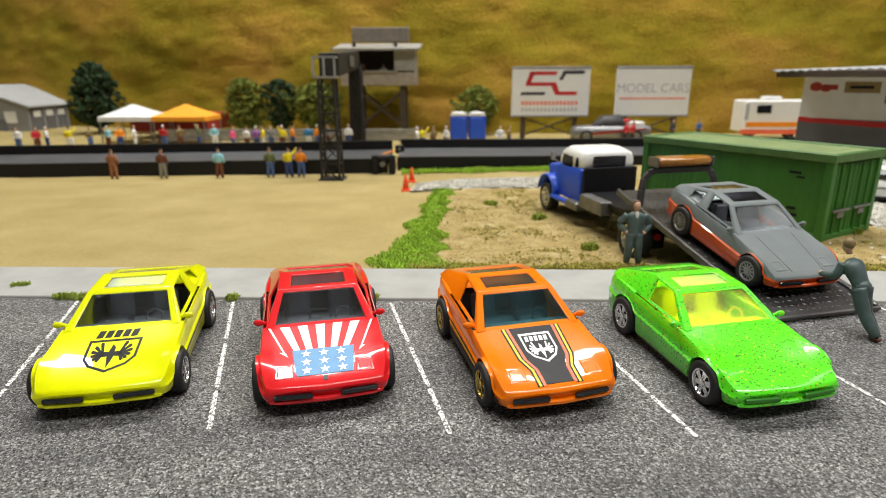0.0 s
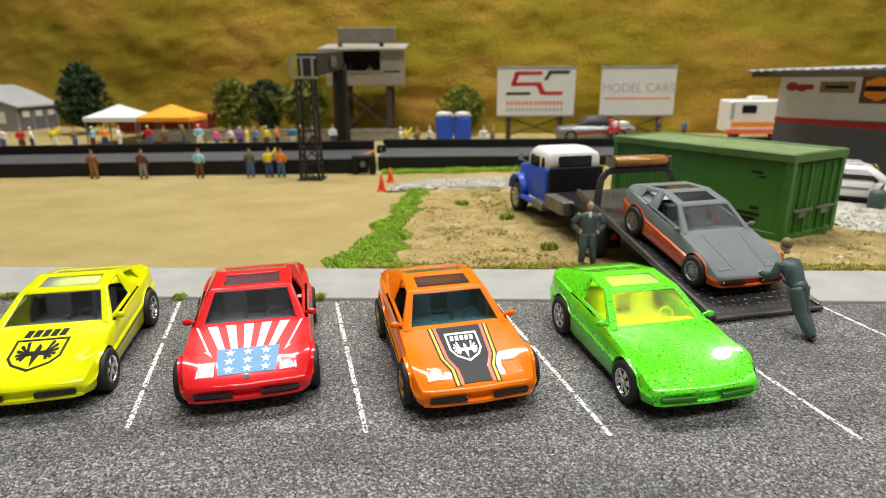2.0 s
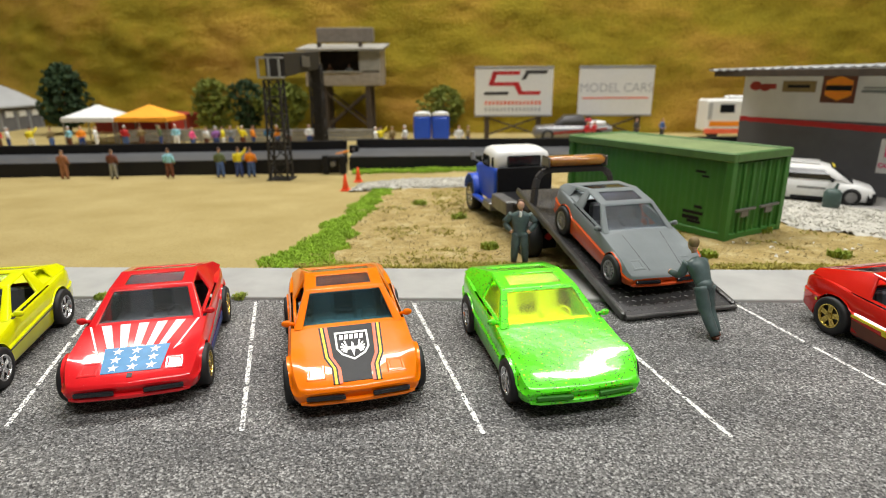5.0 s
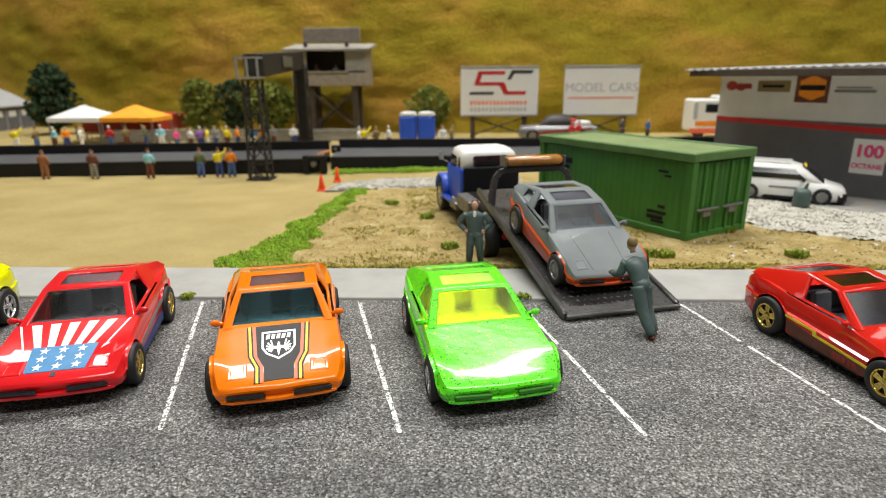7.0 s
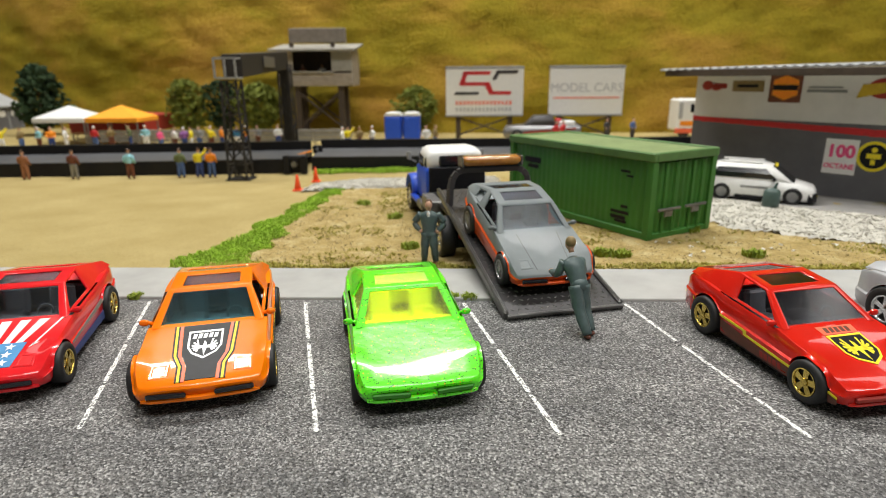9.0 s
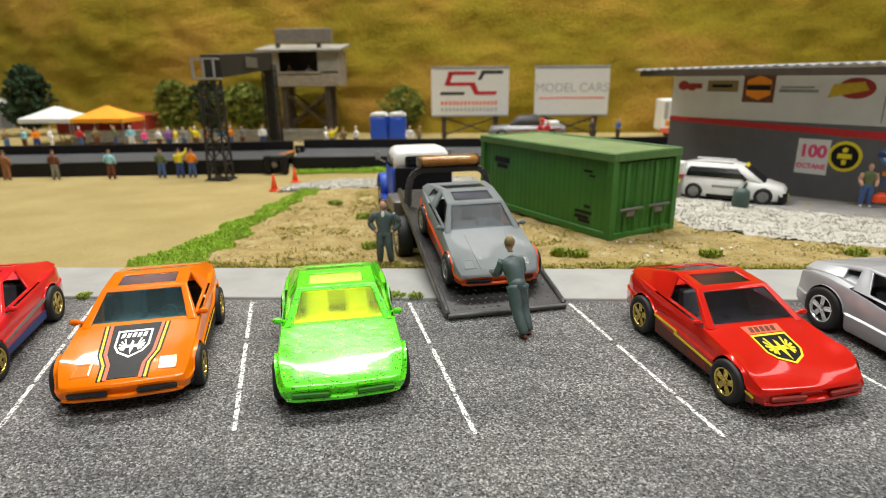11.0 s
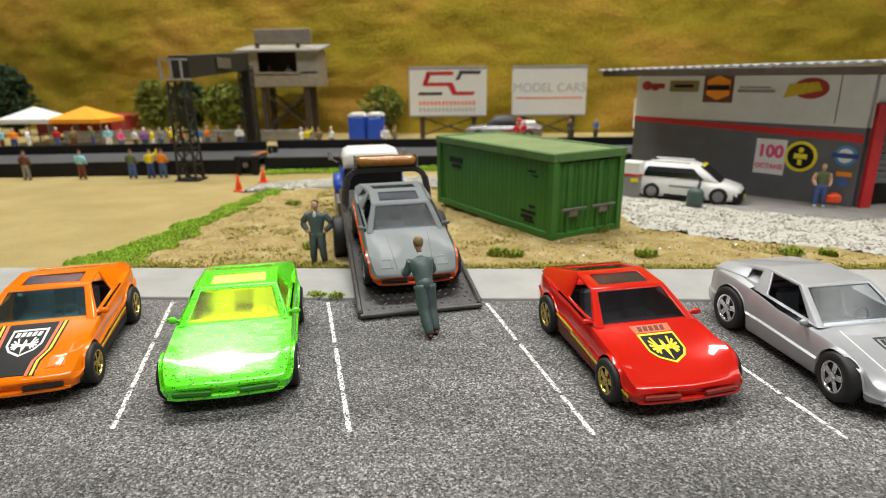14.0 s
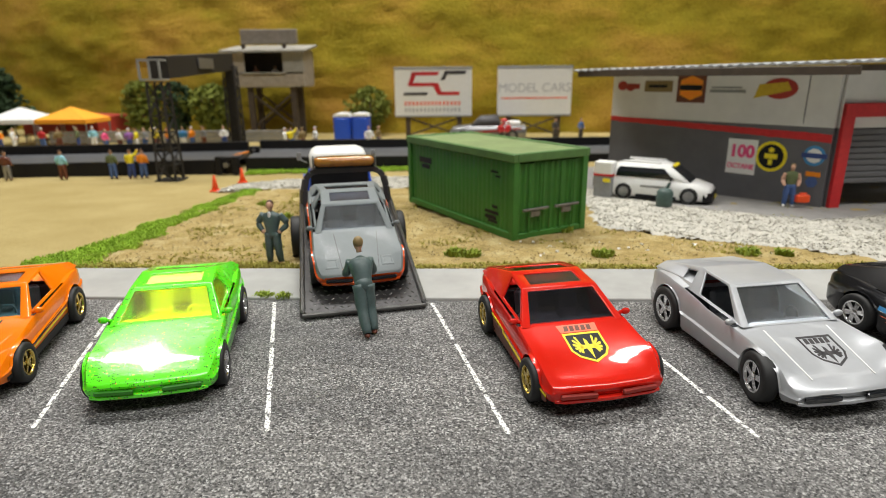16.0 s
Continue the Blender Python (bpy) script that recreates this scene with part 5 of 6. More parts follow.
back = ((-508, "white"), (-486, "red"), (-474, "white"), (-447, "yellow"), (-423, "khaki"), (-402, "cloth_teal"), (-388, "orange"), (-371, "white"), (-337, "red"), (-318, "khaki"), (-296, "cloth_green"), (-278, "cloth_teal"), (-257, "pink"), (-241, "white"), (-230, "violet"), (-222, "yellow"), (-213, "grey"), (-200, "yellow"), (-188, "orange"), (-170, "skyblue"), (-160, "orange"), (-147, "grey"), (-124, "white"), (-46, "white"), (-40, "yellow"), (-27, "khaki"), (-13, "white"), (48, "white"), (58, "khaki"))
for i, (x, c) in enumerate(back):
    y = 640 + (i * 37) % 34
    figurine("tiny painted spectator figurine in %s top behind the track" % names[c], at(x * y / 660.0, y, ground_z(y) - 0.4, (i * 67) % 360), (c, ("denim", "shoe", "navy", "white")[i % 4], "skin", ("hair", "khaki", "white")[i % 3], "shoe"), "wave" if i % 7 == 3 else "stand", 26)

# cones
for x, y in ((-39.8, 437), (-39.5, 493)):
    t = thing("traffic_cone", "small bright orange traffic cone on sand", "cone", at(x, y, ground_z(y) - 0.5), group="traffic cones")
    part("base", Geo().box((0, 0, 0.7), (7, 7, 1.4), 0.3), "cone", t)
    part("cone", Geo().lathe([(2.7, 1.3), (1.7, 7), (0.8, 12.4), (0.4, 12.8)], (0, 0, 0), "z", 16), "cone", t, "", True)

# ---- trees and bushes: trunk, limbs and many small leaf clumps ----


def tree(label, x, y, h, r, leaf, cone=False, count=420, seed=1, low=0.12):
    rng = random.Random(seed)
    t = thing("tree", label, "tree", at(x, y, ground_z(min(y, 800)) - 0.5), group="model trees")
    g = Geo().rod((0, 0, 0), (0, 0, h * 0.75), r * 0.09, r * 0.03, 8)
    for i in range(9):
        a, z = i * 2.4, h * (0.2 + 0.06 * i)
        g.rod((0, 0, z), (math.cos(a) * r * 0.6, math.sin(a) * r * 0.6, z + h * 0.12), r * 0.03, r * 0.01, 5)
    part("trunk", g, "bark", t)
    g = Geo()
    for i in range(count):
        v = rng.random()
        z = h * (low + (1 - low) * v)
        rad = r * ((1 - v) ** 0.7 * 0.95 + 0.08 if cone else math.sqrt(max(0.02, 1 - (2 * v - 1) ** 2)) * (0.9 + 0.2 * math.sin(5 * v + seed)))
        a = rng.random() * 6.283
        q = rad * (0.45 + 0.6 * rng.random()) * (1 + 0.18 * math.sin(3 * a + seed))
        s = r * (0.07 + 0.08 * rng.random())
        c = Vector((q * math.cos(a), q * math.sin(a) * 0.8, z))
        pts = [c + Vector((rng.uniform(-1, 1), rng.uniform(-1, 1), rng.uniform(-1, 1))).normalized() * s for _ in range(6)]
        g.add(pts, [(0, 1, 2), (0, 2, 3), (0, 3, 4), (0, 4, 5), (1, 2, 5), (3, 4, 1), (2, 5, 3), (5, 1, 4)])
    part("crown", g, leaf, t)
    return t


tree("dark green round model fir tree by the hillside", -510, 822, 95, 39, "tree", False, 1000, 1)
tree("olive green model bush tree at the hillside", -293, 806, 73, 33, "bush", False, 800, 2)
tree("dark green model bush tree at the hillside", -243, 806, 72, 28, "tree", False, 600, 3)
tree("olive green model bush tree near the gantry", -190, 800, 68, 36, "bush", False, 800, 4)
tree("small olive model bush behind the toilets", 27, 800, 64, 28, "bush", False, 700, 5)

# ---- grey shed at the edge ----
sd_ = thing("grey_shed", "grey model shed with pale metal roof", "shed", at(-640, 862, 0, 3))
part("front_wall", Geo().loft([[(-160, 0, -6), (0, 0, -6), (0, 0, 38), (-80, 0, 64), (-160, 0, 38)], [(-160, 3, -6), (0, 3, -6), (0, 3, 38), (-80, 3, 64), (-160, 3, 38)]]), "grey", sd_)
part("side_wall", Geo().box((-1.6, 62, 16), (3, 118, 44), 0.3), "slate", sd_, "dark side wall with small windows")
for sx in (0, 1):
    xa, xb = (6, -80) if sx == 0 else (-80, -166)
    za, zb = (36, 66) if sx == 0 else (66, 36)
    part("roof_panel", Geo().loft([[(xa, -5, za), (xb, -5, zb), (xb, -5, zb + 2.4), (xa, -5, za + 2.4)], [(xa, 126, za), (xb, 126, zb), (xb, 126, zb + 2.4), (xa, 126, za + 2.4)]]), "roof_metal", sd_, "pale grey metal roof")
part("sign_panel", Geo().box((-26, -0.8, 22), (17, 1.6, 17), 0.3), "white", sd_, "square white panel")
part("door", Geo().box((-46, -0.8, 6), (26, 1.6, 26), 0.3), "slate", sd_)
for y in (20, 50, 80):
    part("window", Geo().box((0.3, y, 26), (1.4, 16, 9), 0.3), "white", sd_, "small pale window")
    part("post", Geo().box((1.0, y + 14, 14), (2.0, 3.0, 40), 0.3), "grey", sd_)

# ---- garage ----
GAR = at(273, 478, 0, -49.73)
gar = thing("garage", "white and dark grey model garage with red stripe", "garage", GAR)
WL = 158.5
part("wall", Geo().box((WL / 2, 1.5, 15), (WL, 3, 62), 0.2), "slate", gar, "dark grey lower wall")
part("wall", Geo().box((WL / 2, 1.5, 64), (WL, 3, 36), 0.2), "gar_white", gar, "off-white upper wall")
g = Geo()
n = 40
vs = []
for i in range(n + 1):
    x = WL * i / n
    z = 46.4 - 4.2 * x / WL + 0.5 * wobble(x, 0, 0.15)
    vs += [(x, -0.35, z), (x, -0.35, z - 3.0 - 0.012 * x + 0.5 * wobble(x, 5, 0.2)), (x, 0.6, z), (x, 0.6, z - 4.4)]
g.add(vs, [f for i in range(n) for f in ((4 * i, 4 * i + 1, 4 * i + 5, 4 * i + 4), (4 * i + 2, 4 * i, 4 * i + 4, 4 * i + 6), (4 * i + 1, 4 * i + 3, 4 * i + 7, 4 * i + 5))])
part("stripe", g, "red", gar, "hand-painted red stripe")
# front wall with its roller door opening, turned towards the road
FRONT = at(WL, 0, 0, -33) @ at(-WL, 0, 0)
part("wall", Geo().box((WL - 1.5, 104, 64), (3, 202, 36), 0.2), "gar_white", gar, at=FRONT)
part("wall", Geo().box((WL - 1.5, 3.6, 15), (2.99, 1.2, 62), 0.1), "slate", gar, at=FRONT)
part("wall", Geo().box((WL - 1.5, 150, 15), (2.99, 110, 62), 0.2), "slate", gar, at=FRONT)
for y, h in ((7.0, 62), (96, 62)):
    part("door_frame", Geo().box((WL + 0.6, y, h / 2 - 3), (4.4, 7, h), 0.4), "red", gar, "red door jamb", at=FRONT)
part("door_frame", Geo().box((WL + 0.7, 51.5, 56.5), (4.6, 96, 8), 0.4), "red", gar, "red door head", at=FRONT)
for i in range(11):
    part("door_slat", Geo().box((WL - 1.2, 51.5, 51 - i * 3.7), (1.6, 84, 3.3), 0.5), "slate", gar, at=FRONT)
part("back_wall", Geo().box((WL / 2, 203, 32), (WL, 3, 100), 0.2), "slate", gar)
part("far_wall", Geo().box((1.5, 103, 32), (3, 196, 100), 0.2), "slate", gar)
# corrugated roof sheet with a drooping eave
g = Geo()
nx, ny = 130, 2
vs = []
for i in range(nx + 1):
    for j in range(ny + 1):
        x, y = -10 + (WL + 36 + 70 * j / ny) * i / nx, -38 + 256 * j / ny + 16 * (i / nx) * (1 - j / ny)
        z = 82.2 + 0.012 * (x + 22) + 0.02 * y + 0.55 * math.sin(i * 1.57) + 0.3 * wobble(x, y, 0.08)
        vs += [(x, y, z), (x, y, z - 1.0)]
k = (ny + 1) * 2
fs = []
for i in range(nx):
    for j in range(ny):
        a, b = i * k + j * 2, (i + 1) * k + j * 2
        fs += [(a, b, b + 2, a + 2), (a + 1, a + 3, b + 3, b + 1)]
    fs += [(i * k, i * k + 1, (i + 1) * k + 1, (i + 1) * k), (i * k + 4, (i + 1) * k + 4, (i + 1) * k + 5, i * k + 5)]
fs += [(0, 2, 3, 1), (2, 4, 5, 3), (nx * k, nx * k + 1, nx * k + 3, nx * k + 2), (nx * k + 2, nx * k + 3, nx * k + 5, nx * k + 4)]
g.add(vs, fs)
part("roof", g, "roof_metal", gar, "thin corrugated grey metal roof")
part("fascia", Geo().box((WL / 2 + 6, -35, 79.0), (WL + 26, 2.0, 4.6), 0.3), "dark_wood", gar, "dark eave board")
part("fascia", Geo().box((WL + 20, 100, 80.4), (2.0, 230, 3.4), 0.3), "dark_wood", gar, at=FRONT)
wp = lambda polys, mt, lab, lift=0.25: wall_print(gar, polys, mt, -0.02, lab, "wall_sign", lift)
rect = lambda x0, z0, x1, z1: [(x0, z0), (x1, z0), (x1, z1), (x0, z1)]
disc = lambda x, z, r, n=24, q=1.0: [(x + r * math.cos(2 * math.pi * i / n), z + q * r * math.sin(2 * math.pi * i / n)) for i in range(n)]
wp([rect(97, 12.6, 116.5, 35.8)], "white", "white fuel price sign")
words(gar, "100", 11.0, "pink", (106.7, -0.4, 24.2), "pink numerals on white sign", bold=0.5)
words(gar, "OCTANE", 4.4, "pink", (106.7, -0.4, 16.4), "small pink capitals on white sign", bold=0.15)
wp([disc(125.5, 26, 9.8)], "yellow", "round yellow and black badge")
wp([disc(125.5, 26, 7.8)], "black", "black badge field", 0.4)
wp([rect(121.5, 24.6, 129.5, 27.8), disc(125.5, 30.2, 1.7, 12), rect(124.2, 20.6, 126.8, 24.0)], "yellow", "yellow badge mark", 0.55)
wp([disc(150.5, 28.8, 6.2)], "skyblue", "round blue badge")
wp([disc(150.5, 28.8, 4.4)], "white", "white badge centre", 0.4)
wp([rect(143.4, 27.4, 157.6, 30.4)], "navy", "blue badge band", 0.55)
wp([rect(147.4, 16.2, 155.6, 19)], "orange", "small orange plate")
wp([disc(151.3, 12.6, 3.6, 6)], "denim", "small blue badge")
wp([disc(9, 69.6, 4.4, 14, 0.8), disc(16, 68.6, 4.0, 14, 0.7), rect(14, 67.4, 24, 71.2)], "rust", "faded dark red logo shape")
wp([rect(28.4, 65.4, 51.2, 73.4)], "khaki", "tan name plate")
wp([rect(32, 68.4, 47, 70.6)], "black", "black bar of lettering", 0.45)
wp([rect(55, 58.4, 76.4, 78.6)], "shoe", "dark brown square badge")
wp([[(65.7, 60), (74, 63.5), (74, 73.5), (65.7, 77), (57.4, 73.5), (57.4, 63.5)]], "orange", "orange hexagon", 0.45)
wp([rect(57.6, 66.8, 73.8, 70.4)], "black", "black bar of lettering", 0.65)
wp([rect(79.6, 65.6, 103.8, 67.6), rect(80.5, 68.4, 101, 69.6)], "gunmetal", "grey bar of lettering")
wp([disc(125, 68.6, 10.4, 20, 0.62)], "rust", "red oval logo shape")
wp([[(109.5, 62.4), (132, 67.6), (129, 72.6), (112, 71)]], "gold_print", "yellow slanted logo bar", 0.45)
wp([rect(141, 48, 141.5, 77)], "slate", "panel joint", 0.2)

# paved apron before the garage
sheet("apron_pavement", "concrete2", "grey concrete apron before the garage", 238, 700, 316, 560, 150, 90, 0.9, 0.0, 0.1, lambda x, y: min(y - pw(x, (236, 480), (262, 396), (300, 354), (352, 320), (470, 354), (700, 500)) + 2, x - 238), "pavement")

# fuel pump, bin, attendant
fp = thing("fuel_pump", "grey and white model fuel pump with red trim", "fuel pump", at(252, 398, ground_z(398) + 0.6, -35))
part("base", Geo().box((0, 0, 8), (13, 9, 16), 0.8), "grey", fp)
part("head", Geo().box((0, 0, 21), (13, 9, 9), 0.8), "white", fp, "off-white pump head")
part("band", Geo().box((0, 0, 16.3), (13.6, 9.6, 1.4), 0.3), "red", fp)
part("nozzle", Geo().rod((-7.4, -1, 8), (-6.9, -1, 22), 0.8, 0.6), "black", fp)
part("price_plate", Geo().box((3.0, -4.9, 13), (5, 0.6, 2.6), 0.1), "yellow", fp, "small yellow plate")
bn = thing("oil_drum", "small dark green rounded drum with nozzle", "drum", at(280, 358, ground_z(358) + 0.6))
part("drum", Geo().lathe([(3.8, 0), (4.8, 1.2), (5.0, 6), (4.8, 10.4), (3.4, 12), (1.2, 12.6)], (0, 0, 0), "z", 18), "drum", bn, "", True)
part("spout", Geo().rod((1, 0, 12.2), (2.4, 0, 16), 1.1, 0.7), "drum", bn)
figurine("painted attendant figurine in denim with bare arms", at(357, 360, ground_z(360) + 0.9, -20), ("cloth_green", "denim", "skin", "khaki", "white"), "bare", 27, "garage figures")
cn = thing("fuel_can", "small red fuel can carried by the attendant", "can", at(363.5, 356.5, ground_z(356) + 3.6))
part("can", Geo().box((0, 0, 3), (8, 4, 5), 0.8), "cone", cn)
part("grip", Geo().rod((-2, 0, 6.2), (2, 0, 6.2), 0.5), "cone", cn)

# ---- other vehicles ----


def small_wheel(t, x, y, r, w, sx):
    tg = Geo().lathe([(r * 0.6, -w / 2), (r * 0.95, -w / 2), (r, -w / 4), (r, w / 4), (r * 0.95, w / 2), (r * 0.66, w / 2), (r * 0.62, w / 2 - 0.6)], (0, 0, 0), n=22)
    ty = part("tyre", tg, "tyre", t, "", True, 0.0, pose(x * U, y * U, r * U, 0, 0, 0 if sx > 0 else 180))
    rg = Geo().lathe([(r * 0.62, w / 2 - 0.5), (r * 0.55, w / 2 - 0.1), (r * 0.2, w / 2 - 0.5), (0.1, w / 2 - 0.3)], (0, 0, 0), n=18)
    part("rim", rg, "gunmetal", ty)


def lofted(stations, r):
    """Body sections along y: (y, half width, low, high, half width at the top)."""
    out = []
    for y, hw, z0, z1, ht in stations:
        m = z0 + (z1 - z0) * 0.55
        out.append([(-hw * 0.94, y, z0), (hw * 0.94, y, z0), (hw, y, z0 + r), (hw, y, m), (ht, y, z1 - r * 0.5), (ht - r, y, z1), (-ht + r, y, z1), (-ht, y, z1 - r * 0.5), (-hw, y, m), (-hw, y, z0 + r)])
    return Geo().loft(out)


def van(where):
    t = thing("minivan", "white model minivan with black lower trim", "van", where)
    part("body", lofted([(-33, 11, 3.4, 9, 9.6), (-31, 13, 2.8, 11.2, 11.4), (-22, 14, 2.6, 13.6, 12.4), (-8, 14.2, 2.6, 15, 13.2), (24, 14.2, 2.6, 15.4, 13.2), (31, 13.6, 2.8, 15.2, 12.6), (33, 12.6, 4, 14, 11.8)], 1.2), "white", t, "", True)
    part("cabin", lofted([(-21, 11.6, 12, 13.4, 11), (-8, 13, 12, 23.2, 9.6), (-2, 13.2, 12, 24.6, 9.8), (20, 13.2, 12, 24.8, 9.8), (31, 12.8, 12, 22.5, 9.6), (32.5, 12.4, 12, 15, 11.8)], 1.0), "white", t, "", True)
    part("windscreen", Geo().loft([[(-10.4, -20.6, 14.4), (10.4, -20.6, 14.4), (9.0, -8.2, 23.9), (-9.0, -8.2, 23.9)], [(-9.8, -18, 13.2), (9.8, -18, 13.2), (8.6, -6, 22.6), (-8.6, -6, 22.6)]]), "window", t, "black windscreen")
    part("sun_strip", Geo().plate([(-8.4, -9.4), (8.4, -9.4), (8.3, -7.7), (-8.3, -7.7)], lambda x, y, h: (x, y - 0.3, 23.9 + (y + 8.2) * 0.766 + h + 0.25), 0.12), "yellow", t, "yellow windscreen strip")
    for sx in (-1, 1):
        band = lambda z, x, y0, y1: [(sx * x, y0, z), (sx * x, y1, z), (sx * (x - 0.8), y1, z), (sx * (x - 0.8), y0, z)]
        part("side_window", Geo().loft([band(15.6, 13.5, -11, 27), band(19.0, 13.5, -7, 26.4), band(22.0, 11.7, -3.6, 25)]), "window", t, "black side window")
        part("roof_rail", Geo().rod((sx * 8.4, -1, 25.3), (sx * 8.4, 24, 25.5), 0.6, n=8), "white", t)
        part("sill", Geo().box((sx * 14.0, 0, 3.6), (1.2, 26, 2.2), 0.4), "black", t)
        part("mirror", Geo().box((sx * 15, -9, 15.6), (2.6, 1.6, 2.0), 0.5), "black", t)
        part("door_mark", Geo().plate([(-6, 9.4), (10, 9.4), (10, 10.8), (-6, 10.8)], lambda y, z, h: (sx * (14.2 + h), y, z), 0.15), "gunmetal", t, "grey bar of lettering")
        small_wheel(t, sx * 12.8, -20.5, 5.6, 4, sx)
        small_wheel(t, sx * 12.8, 21, 5.6, 4, sx)
    part("bumper", lofted([(-34, 9.5, 2.6, 8.0, 9), (-32.4, 12.6, 2.4, 8.4, 12), (-29, 13.7, 2.4, 8.2, 13.2)], 0.6), "black", t, "black front bumper")
    part("plate_mark", Geo().box((4.5, -34.2, 4.4), (6, 0.6, 1.8), 0.1), "yellow", t, "small yellow plate")
    return t


van(at(288, 391, ground_z(390) + 0.9, 60))

# pickup with a stripe
pk = thing("pickup_truck", "dark grey model pickup with red side stripe", "truck", at(183, 712, 2.2, -93))
part("body", lofted([(-45, 14, 6, 13, 12), (-42, 16, 5, 17, 15), (-18, 16.4, 5, 19, 15.4), (44, 16.4, 5, 19, 15.6), (46, 15.4, 6, 18, 14.6)], 1.4), "gunmetal", pk, "", True)
part("cab", lofted([(-20, 14, 18, 19, 13), (-9, 14, 18, 30, 11), (12, 14, 18, 31, 11.4), (17, 14, 18, 20, 13)], 1.2), "trim", pk, "dark cab with black windows", True)
for sx in (-1, 1):
    part("stripe", Geo().plate([(-30, 8), (-10, 10), (40, 15), (40, 17), (-12, 13), (-32, 9.4)], lambda y, z, h: (sx * (16.5 + h), y, z), 0.2), "rust", pk, "dark red side stripe")
    small_wheel(pk, sx * 14.6, -29, 7.4, 5.5, sx)
    small_wheel(pk, sx * 14.6, 29, 7.4, 5.5, sx)
part("cargo", Geo().box((0, 30, 21), (24, 18, 5), 0.8), "white", pk, "white load in the bed")
part("cargo", Geo().box((2, 20, 22.5), (9, 7, 8), 0.8), "red", pk, "red load in the bed")

# camper
cp = thing("camper_van", "white model camper with orange band and dark window", "camper", at(350, 742, 2.0, 0))
part("body", Geo().box((46, 16, 27.5), (80, 34, 39), 2.0), "white", cp)
part("band", Geo().box((46, -1.2, 17.5), (72, 0.8, 6), 0.2), "orange", cp, "orange side band")
part("skirt", Geo().box((40, -1.0, 8.5), (72, 1.2, 6), 0.2), "coral", cp, "coral red lower skirt")
part("window", Geo().box((30, -1.2, 36), (18, 1.0, 10), 0.6), "window", cp, "dark slanted window")
part("roof_unit", Geo().box((44, 14, 49), (20, 16, 4.4), 1.2), "white", cp)
part("ladder_panel", Geo().box((9.4, -1.1, 33), (5, 0.8, 20), 0.3), "roof_metal", cp)
for x in (16, 66):
    part("tyre", Geo().rod((x, -1, 6), (x, 6, 6), 6, n=20), "tyre", cp)
for x, y, c in ((268, 735, "trim"), (300, 735, "denim"), (198, 690, "red"), (207, 694, "red")):
    figurine("tiny painted figurine standing near the billboards", at(x, y, 1.0, 40), (c, "trim", "skin", "hair", "shoe"), "stand", 26)

# ---- gravel, moss and small stones ----


def scatter(name, label, mat, spots, lo, hi, seed, flat=0.6, blades=False, lift=0.0):
    """Many small lumps or blades in one mesh."""
    rng = random.Random(seed)
    g = Geo()
    for x, y in spots:
        s = rng.uniform(lo, hi)
        z = ground_z(y) + 0.3 + lift
        if blades:
            for _ in range(5):
                a, b = rng.uniform(0, 6.28), rng.uniform(0.25, 1.0)
                d = Vector((math.cos(a), math.sin(a), 0))
                e = Vector((-d.y, d.x, 0)) * s * 0.16
                p = Vector((x + rng.uniform(-s, s) * 0.6, y + rng.uniform(-s, s) * 0.6, z - 0.3))
                tip = p + d * s * 0.7 * b + Vector((0, 0, s * rng.uniform(0.5, 1.2)))
                m = (p + tip) / 2 + Vector((0, 0, s * 0.25))
                g.add([p - e, p + e, m + e * 0.9, m - e * 0.9, tip], [(0, 1, 2, 3), (3, 2, 4)])
        else:
            pts = [Vector((x, y, z)) + Vector((rng.uniform(-1, 1) * s, rng.uniform(-1, 1) * s, rng.uniform(-0.4, 1) * s * flat)) for _ in range(6)]
            pts.sort(key=lambda p: p.z)
            c = Vector((x, y, z))
            ringp = sorted(pts[:5], key=lambda p: math.atan2(p.y - y, p.x - x))
            g.add(ringp + [c + Vector((0, 0, s * flat)), c - Vector((0, 0, s * flat))], [(i, (i + 1) % 5, 5) for i in range(5)] + [((i + 1) % 5, i, 6) for i in range(5)])
    return single(name, g, mat, label, name.replace("_", " "), kind="stuff")


def spots(n, inside, x0, x1, y0, y1, seed):
    rng = random.Random(seed)
    out = []
    while len(out) < n:
        x, y = rng.uniform(x0, x1), rng.uniform(y0, y1)
        if inside(x, y) > rng.uniform(0, 0.6):
            out.append((x, y))
    return out


gap = lambda y: pw(y, (226, 22), (260, 15), (300, 11), (360, 9), (440, 10), (475, 8))
mid_edge = lambda y: lot_edge(y) + 1
scatter("moss", "bright green moss strip between sand and dirt", "grass", spots(9000, lambda x, y: 1.2 - abs(x - mid_edge(y)) / (gap(y) * (0.8 + 0.5 * wobble(x, y, 0.06))), -60, 40, 224, 476, 11), 0.7, 1.8, 1, blades=True)
scatter("moss", "bright green moss along the track foot", "grass", spots(2600, lambda x, y: 1.0 - abs(y - (track_y(x) - 12)) / (9 + 5 * wobble(x, 0, 0.03)), -52, 160, 520, 570, 12), 1.2, 2.8, 2, blades=True)
scatter("dry_tufts", "thin olive turf patches on the dirt", "dry_grass", spots(3600, lambda x, y: (wobble(x, y, 0.035, 4.0) - 0.12) * 4 if x > lot_edge(y) + 8 else -1, -30, 420, 225, 440, 13), 0.7, 1.5, 3, blades=True)
scatter("dry_tufts", "olive turf fringe beside the pavement", "dry_grass", spots(5200, lambda x, y: 0.9 + 0.5 * wobble(x, y, 0.05, 2.0) - (y - 223) / 11, -20, 460, 223, 236, 14), 0.8, 2.0, 4, blades=True)
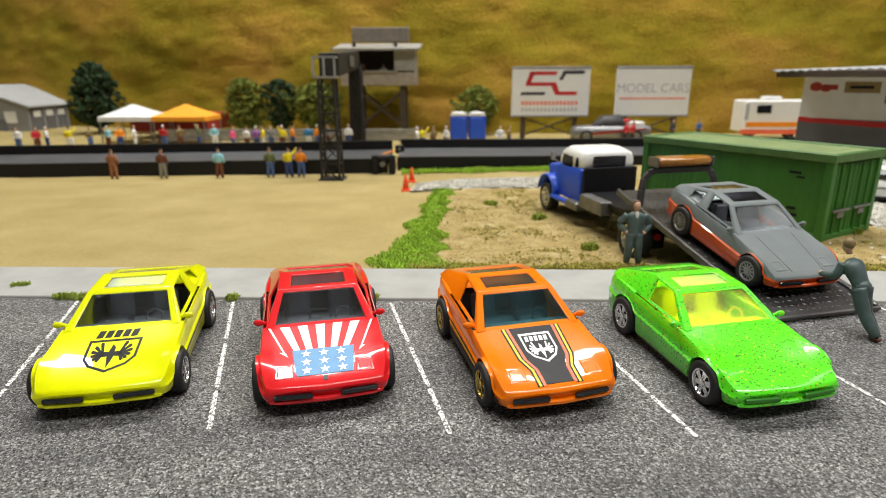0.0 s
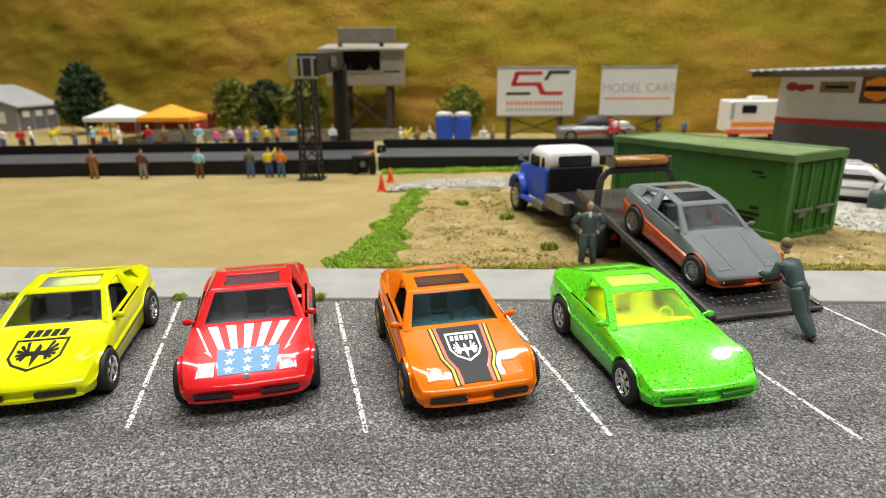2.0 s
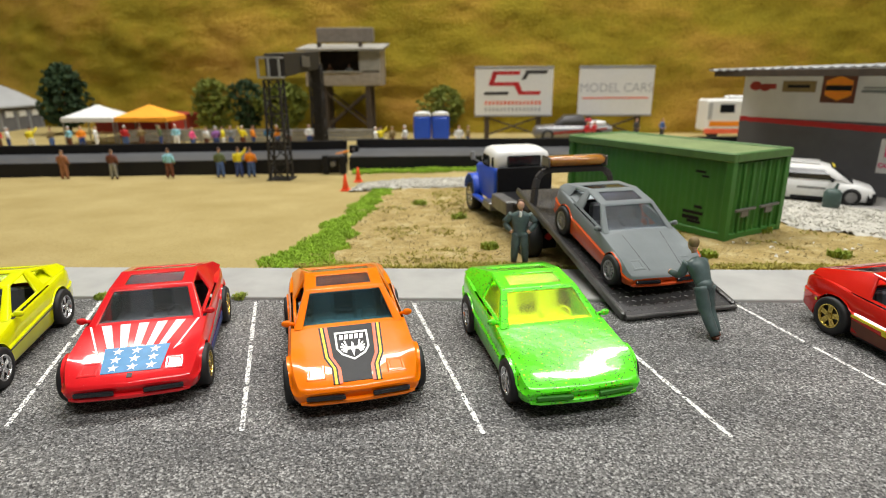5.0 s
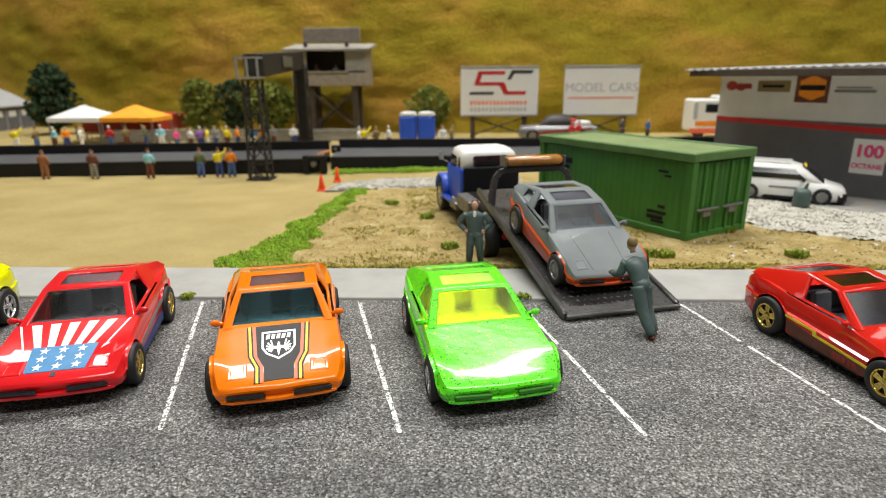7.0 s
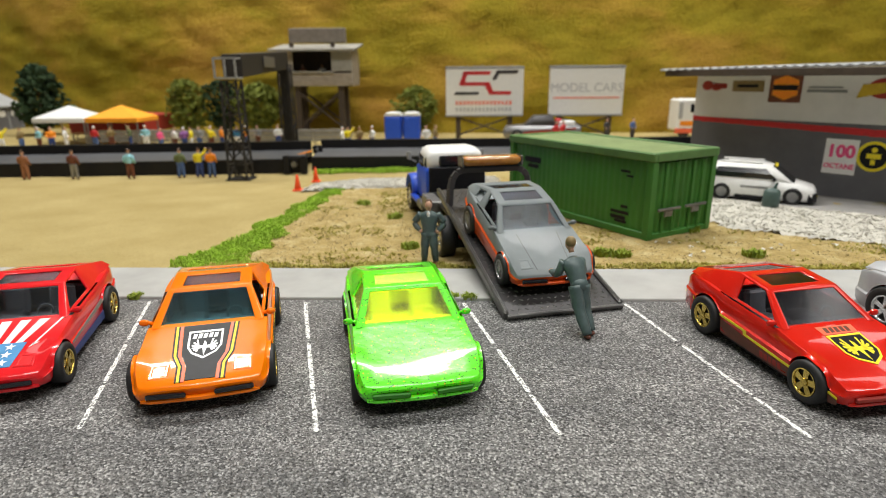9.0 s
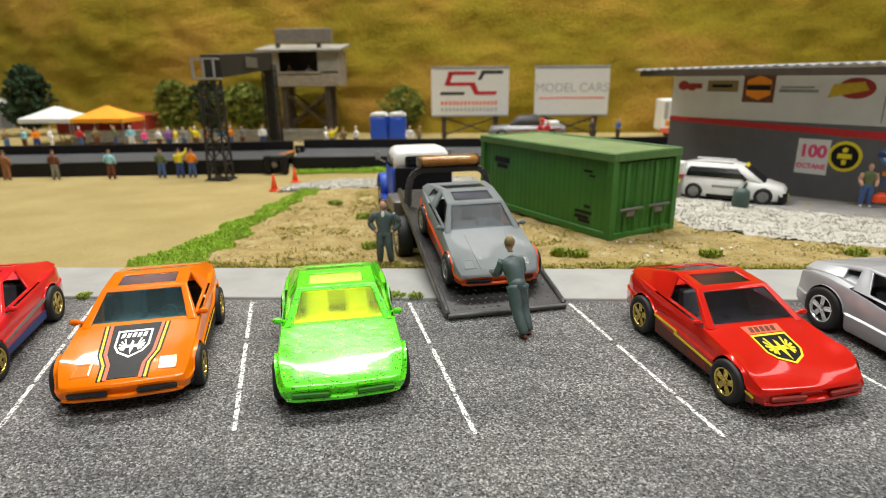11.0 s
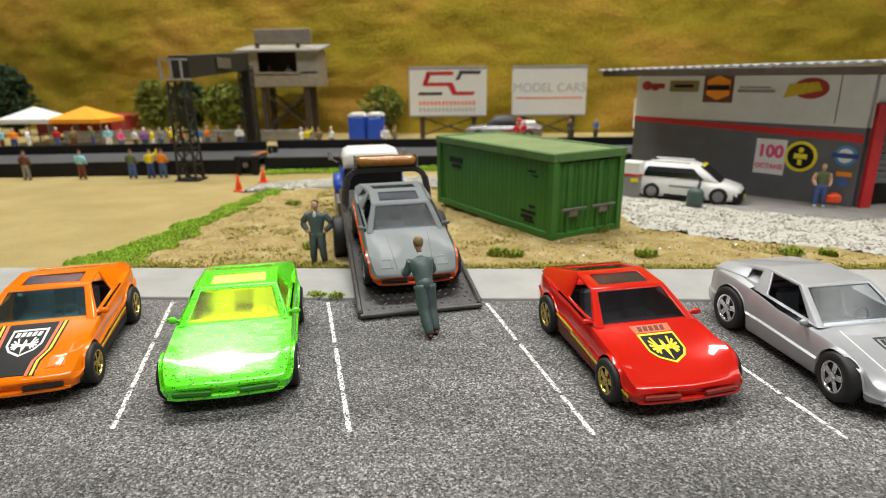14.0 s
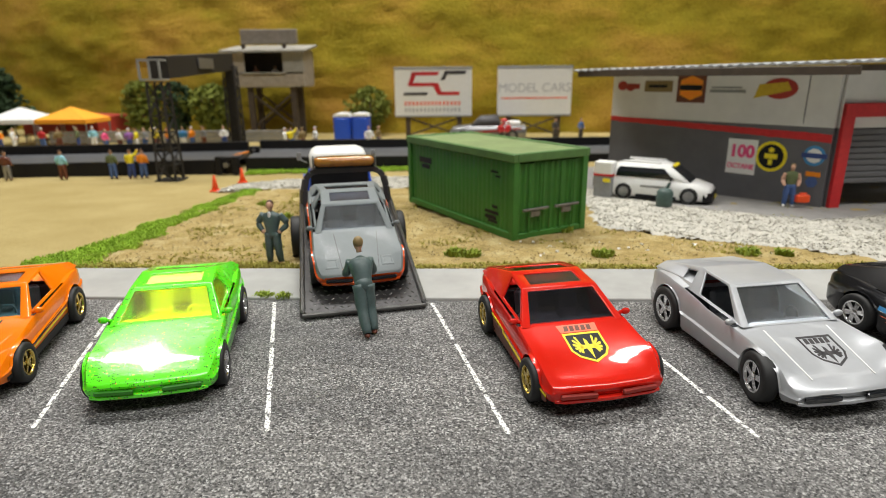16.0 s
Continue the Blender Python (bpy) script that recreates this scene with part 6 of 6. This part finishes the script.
for i, (x, y, r) in enumerate(((151.4, 250, 7), (158, 246, 6), (217, 248, 6), (283, 252, 7), (296, 248, 5), (209, 298, 5), (63, 262, 5), (48, 330, 6), (22, 372, 7), (83, 191.5, 6), (90, 191, 4), (-165, 200, 6), (-141, 189.5, 7), (-134, 189, 5), (-80, 189.5, 3), (-30, 190, 3))):
    scatter("moss_tuft", "small rounded green moss tuft on the ground", "moss_dark" if y > 220 else "grass_low", [(x + r * 0.55 * math.cos(k * 2.4) * math.sqrt(k / 90), y + (r * 0.5 if y > 200 else 1.6) * math.sin(k * 2.4) * math.sqrt(k / 90)) for k in range(90)], 1.1, 3.4 if y > 220 else 1.9, 20 + i, blades=True)
white_zone = lambda x, y: min((x - pw(y, (430, -36), (470, -34), (505, -14))) / 10, (120 - x) / 20, (y - pw(x, (-36, 428), (-10, 438), (40, 446), (100, 444))) / 5, (pw(x, (-36, 462), (0, 496), (80, 514)) - y) / 5)
far_zone = lambda x, y: min((x - pw(y, (248, 330), (270, 285), (307, 228), (400, 236), (470, 236))) / 8, (pw(x, (236, 480), (262, 396), (300, 354), (352, 320), (470, 354), (560, 420)) - y) / 4)
sheet("gravel_bed", "gravel", "pale crushed gravel bed near the garage", 200, 900, 236, 480, 350, 122, lambda x, y: 0.1 + 1.5 * max(0.0, min(1.0, far_zone(x, y) + 0.2)), 0.7, 0.12, lambda x, y: far_zone(x, y) + 0.5 * wobble(x, y, 0.1))
sheet("gravel_bed", "gravel", "pale crushed gravel path behind the moss", -40, 125, 420, 520, 110, 60, lambda x, y: 0.2 + 1.8 * max(0.0, min(1.0, white_zone(x, y) + 0.2)), 1.2, 0.12, lambda x, y: white_zone(x, y) + 0.4 * wobble(x, y, 0.1))
scatter("gravel", "loose pale crushed stones of the gravel bed", "gravel", spots(12000, far_zone, 222, 560, 240, 470, 15), 0.4, 1.15, 5, lift=1.3)
scatter("gravel", "loose pale crushed stones of the path", "gravel", spots(5200, white_zone, -40, 125, 424, 520, 16), 0.7, 1.8, 6, lift=1.5)
scatter("grit", "tan grit strewn over the dirt", "grit", spots(9000, lambda x, y: 0.5 if x > lot_edge(y) + 6 and far_zone(x, y) < -0.2 else -1, -25, 430, 226, 420, 17), 0.3, 0.85, 7)
scatter("pebbles", "a few white pebbles on the dirt", "white", spots(26, lambda x, y: 0.5 if far_zone(x, y) < 0 else -1, 170, 300, 240, 290, 18), 0.7, 1.5, 8)

# ---- the room: table edge, walls and ceiling with its fittings ----
single("table", Geo().box((0, 500, -40), (3420, 2020, 50), 4), "wood", "plain wooden board that carries the model", "table", kind="structure")
single("ceiling", Geo().box((0, 400, 1190), (4200, 3400, 20)), "wallpaint", "plain off-white room ceiling", "ceiling", kind="structure")
for nm, c, sz in (("wall_north", (0, 2085, 250), (4200, 30, 1860)), ("wall_south", (0, -1285, 250), (4200, 30, 1860)), ("wall_west", (-2085, 400, 250), (30, 3340, 1860)), ("wall_east", (2085, 400, 250), (30, 3340, 1860))):
    single(nm, Geo().box(c, sz), "wallpaint", "plain painted room wall", "wall", kind="structure")
single("floor", Geo().box((0, 400, -700), (4200, 3400, 40)), "slate", "dark room floor under the table", "floor", kind="structure")
for x in (-1500, 1500):
    for y in (-400, 1400):
        single("table_leg", Geo().box((x, y, -372), (70, 70, 615), 3), "wood", "square wooden table leg", "table leg", kind="structure")
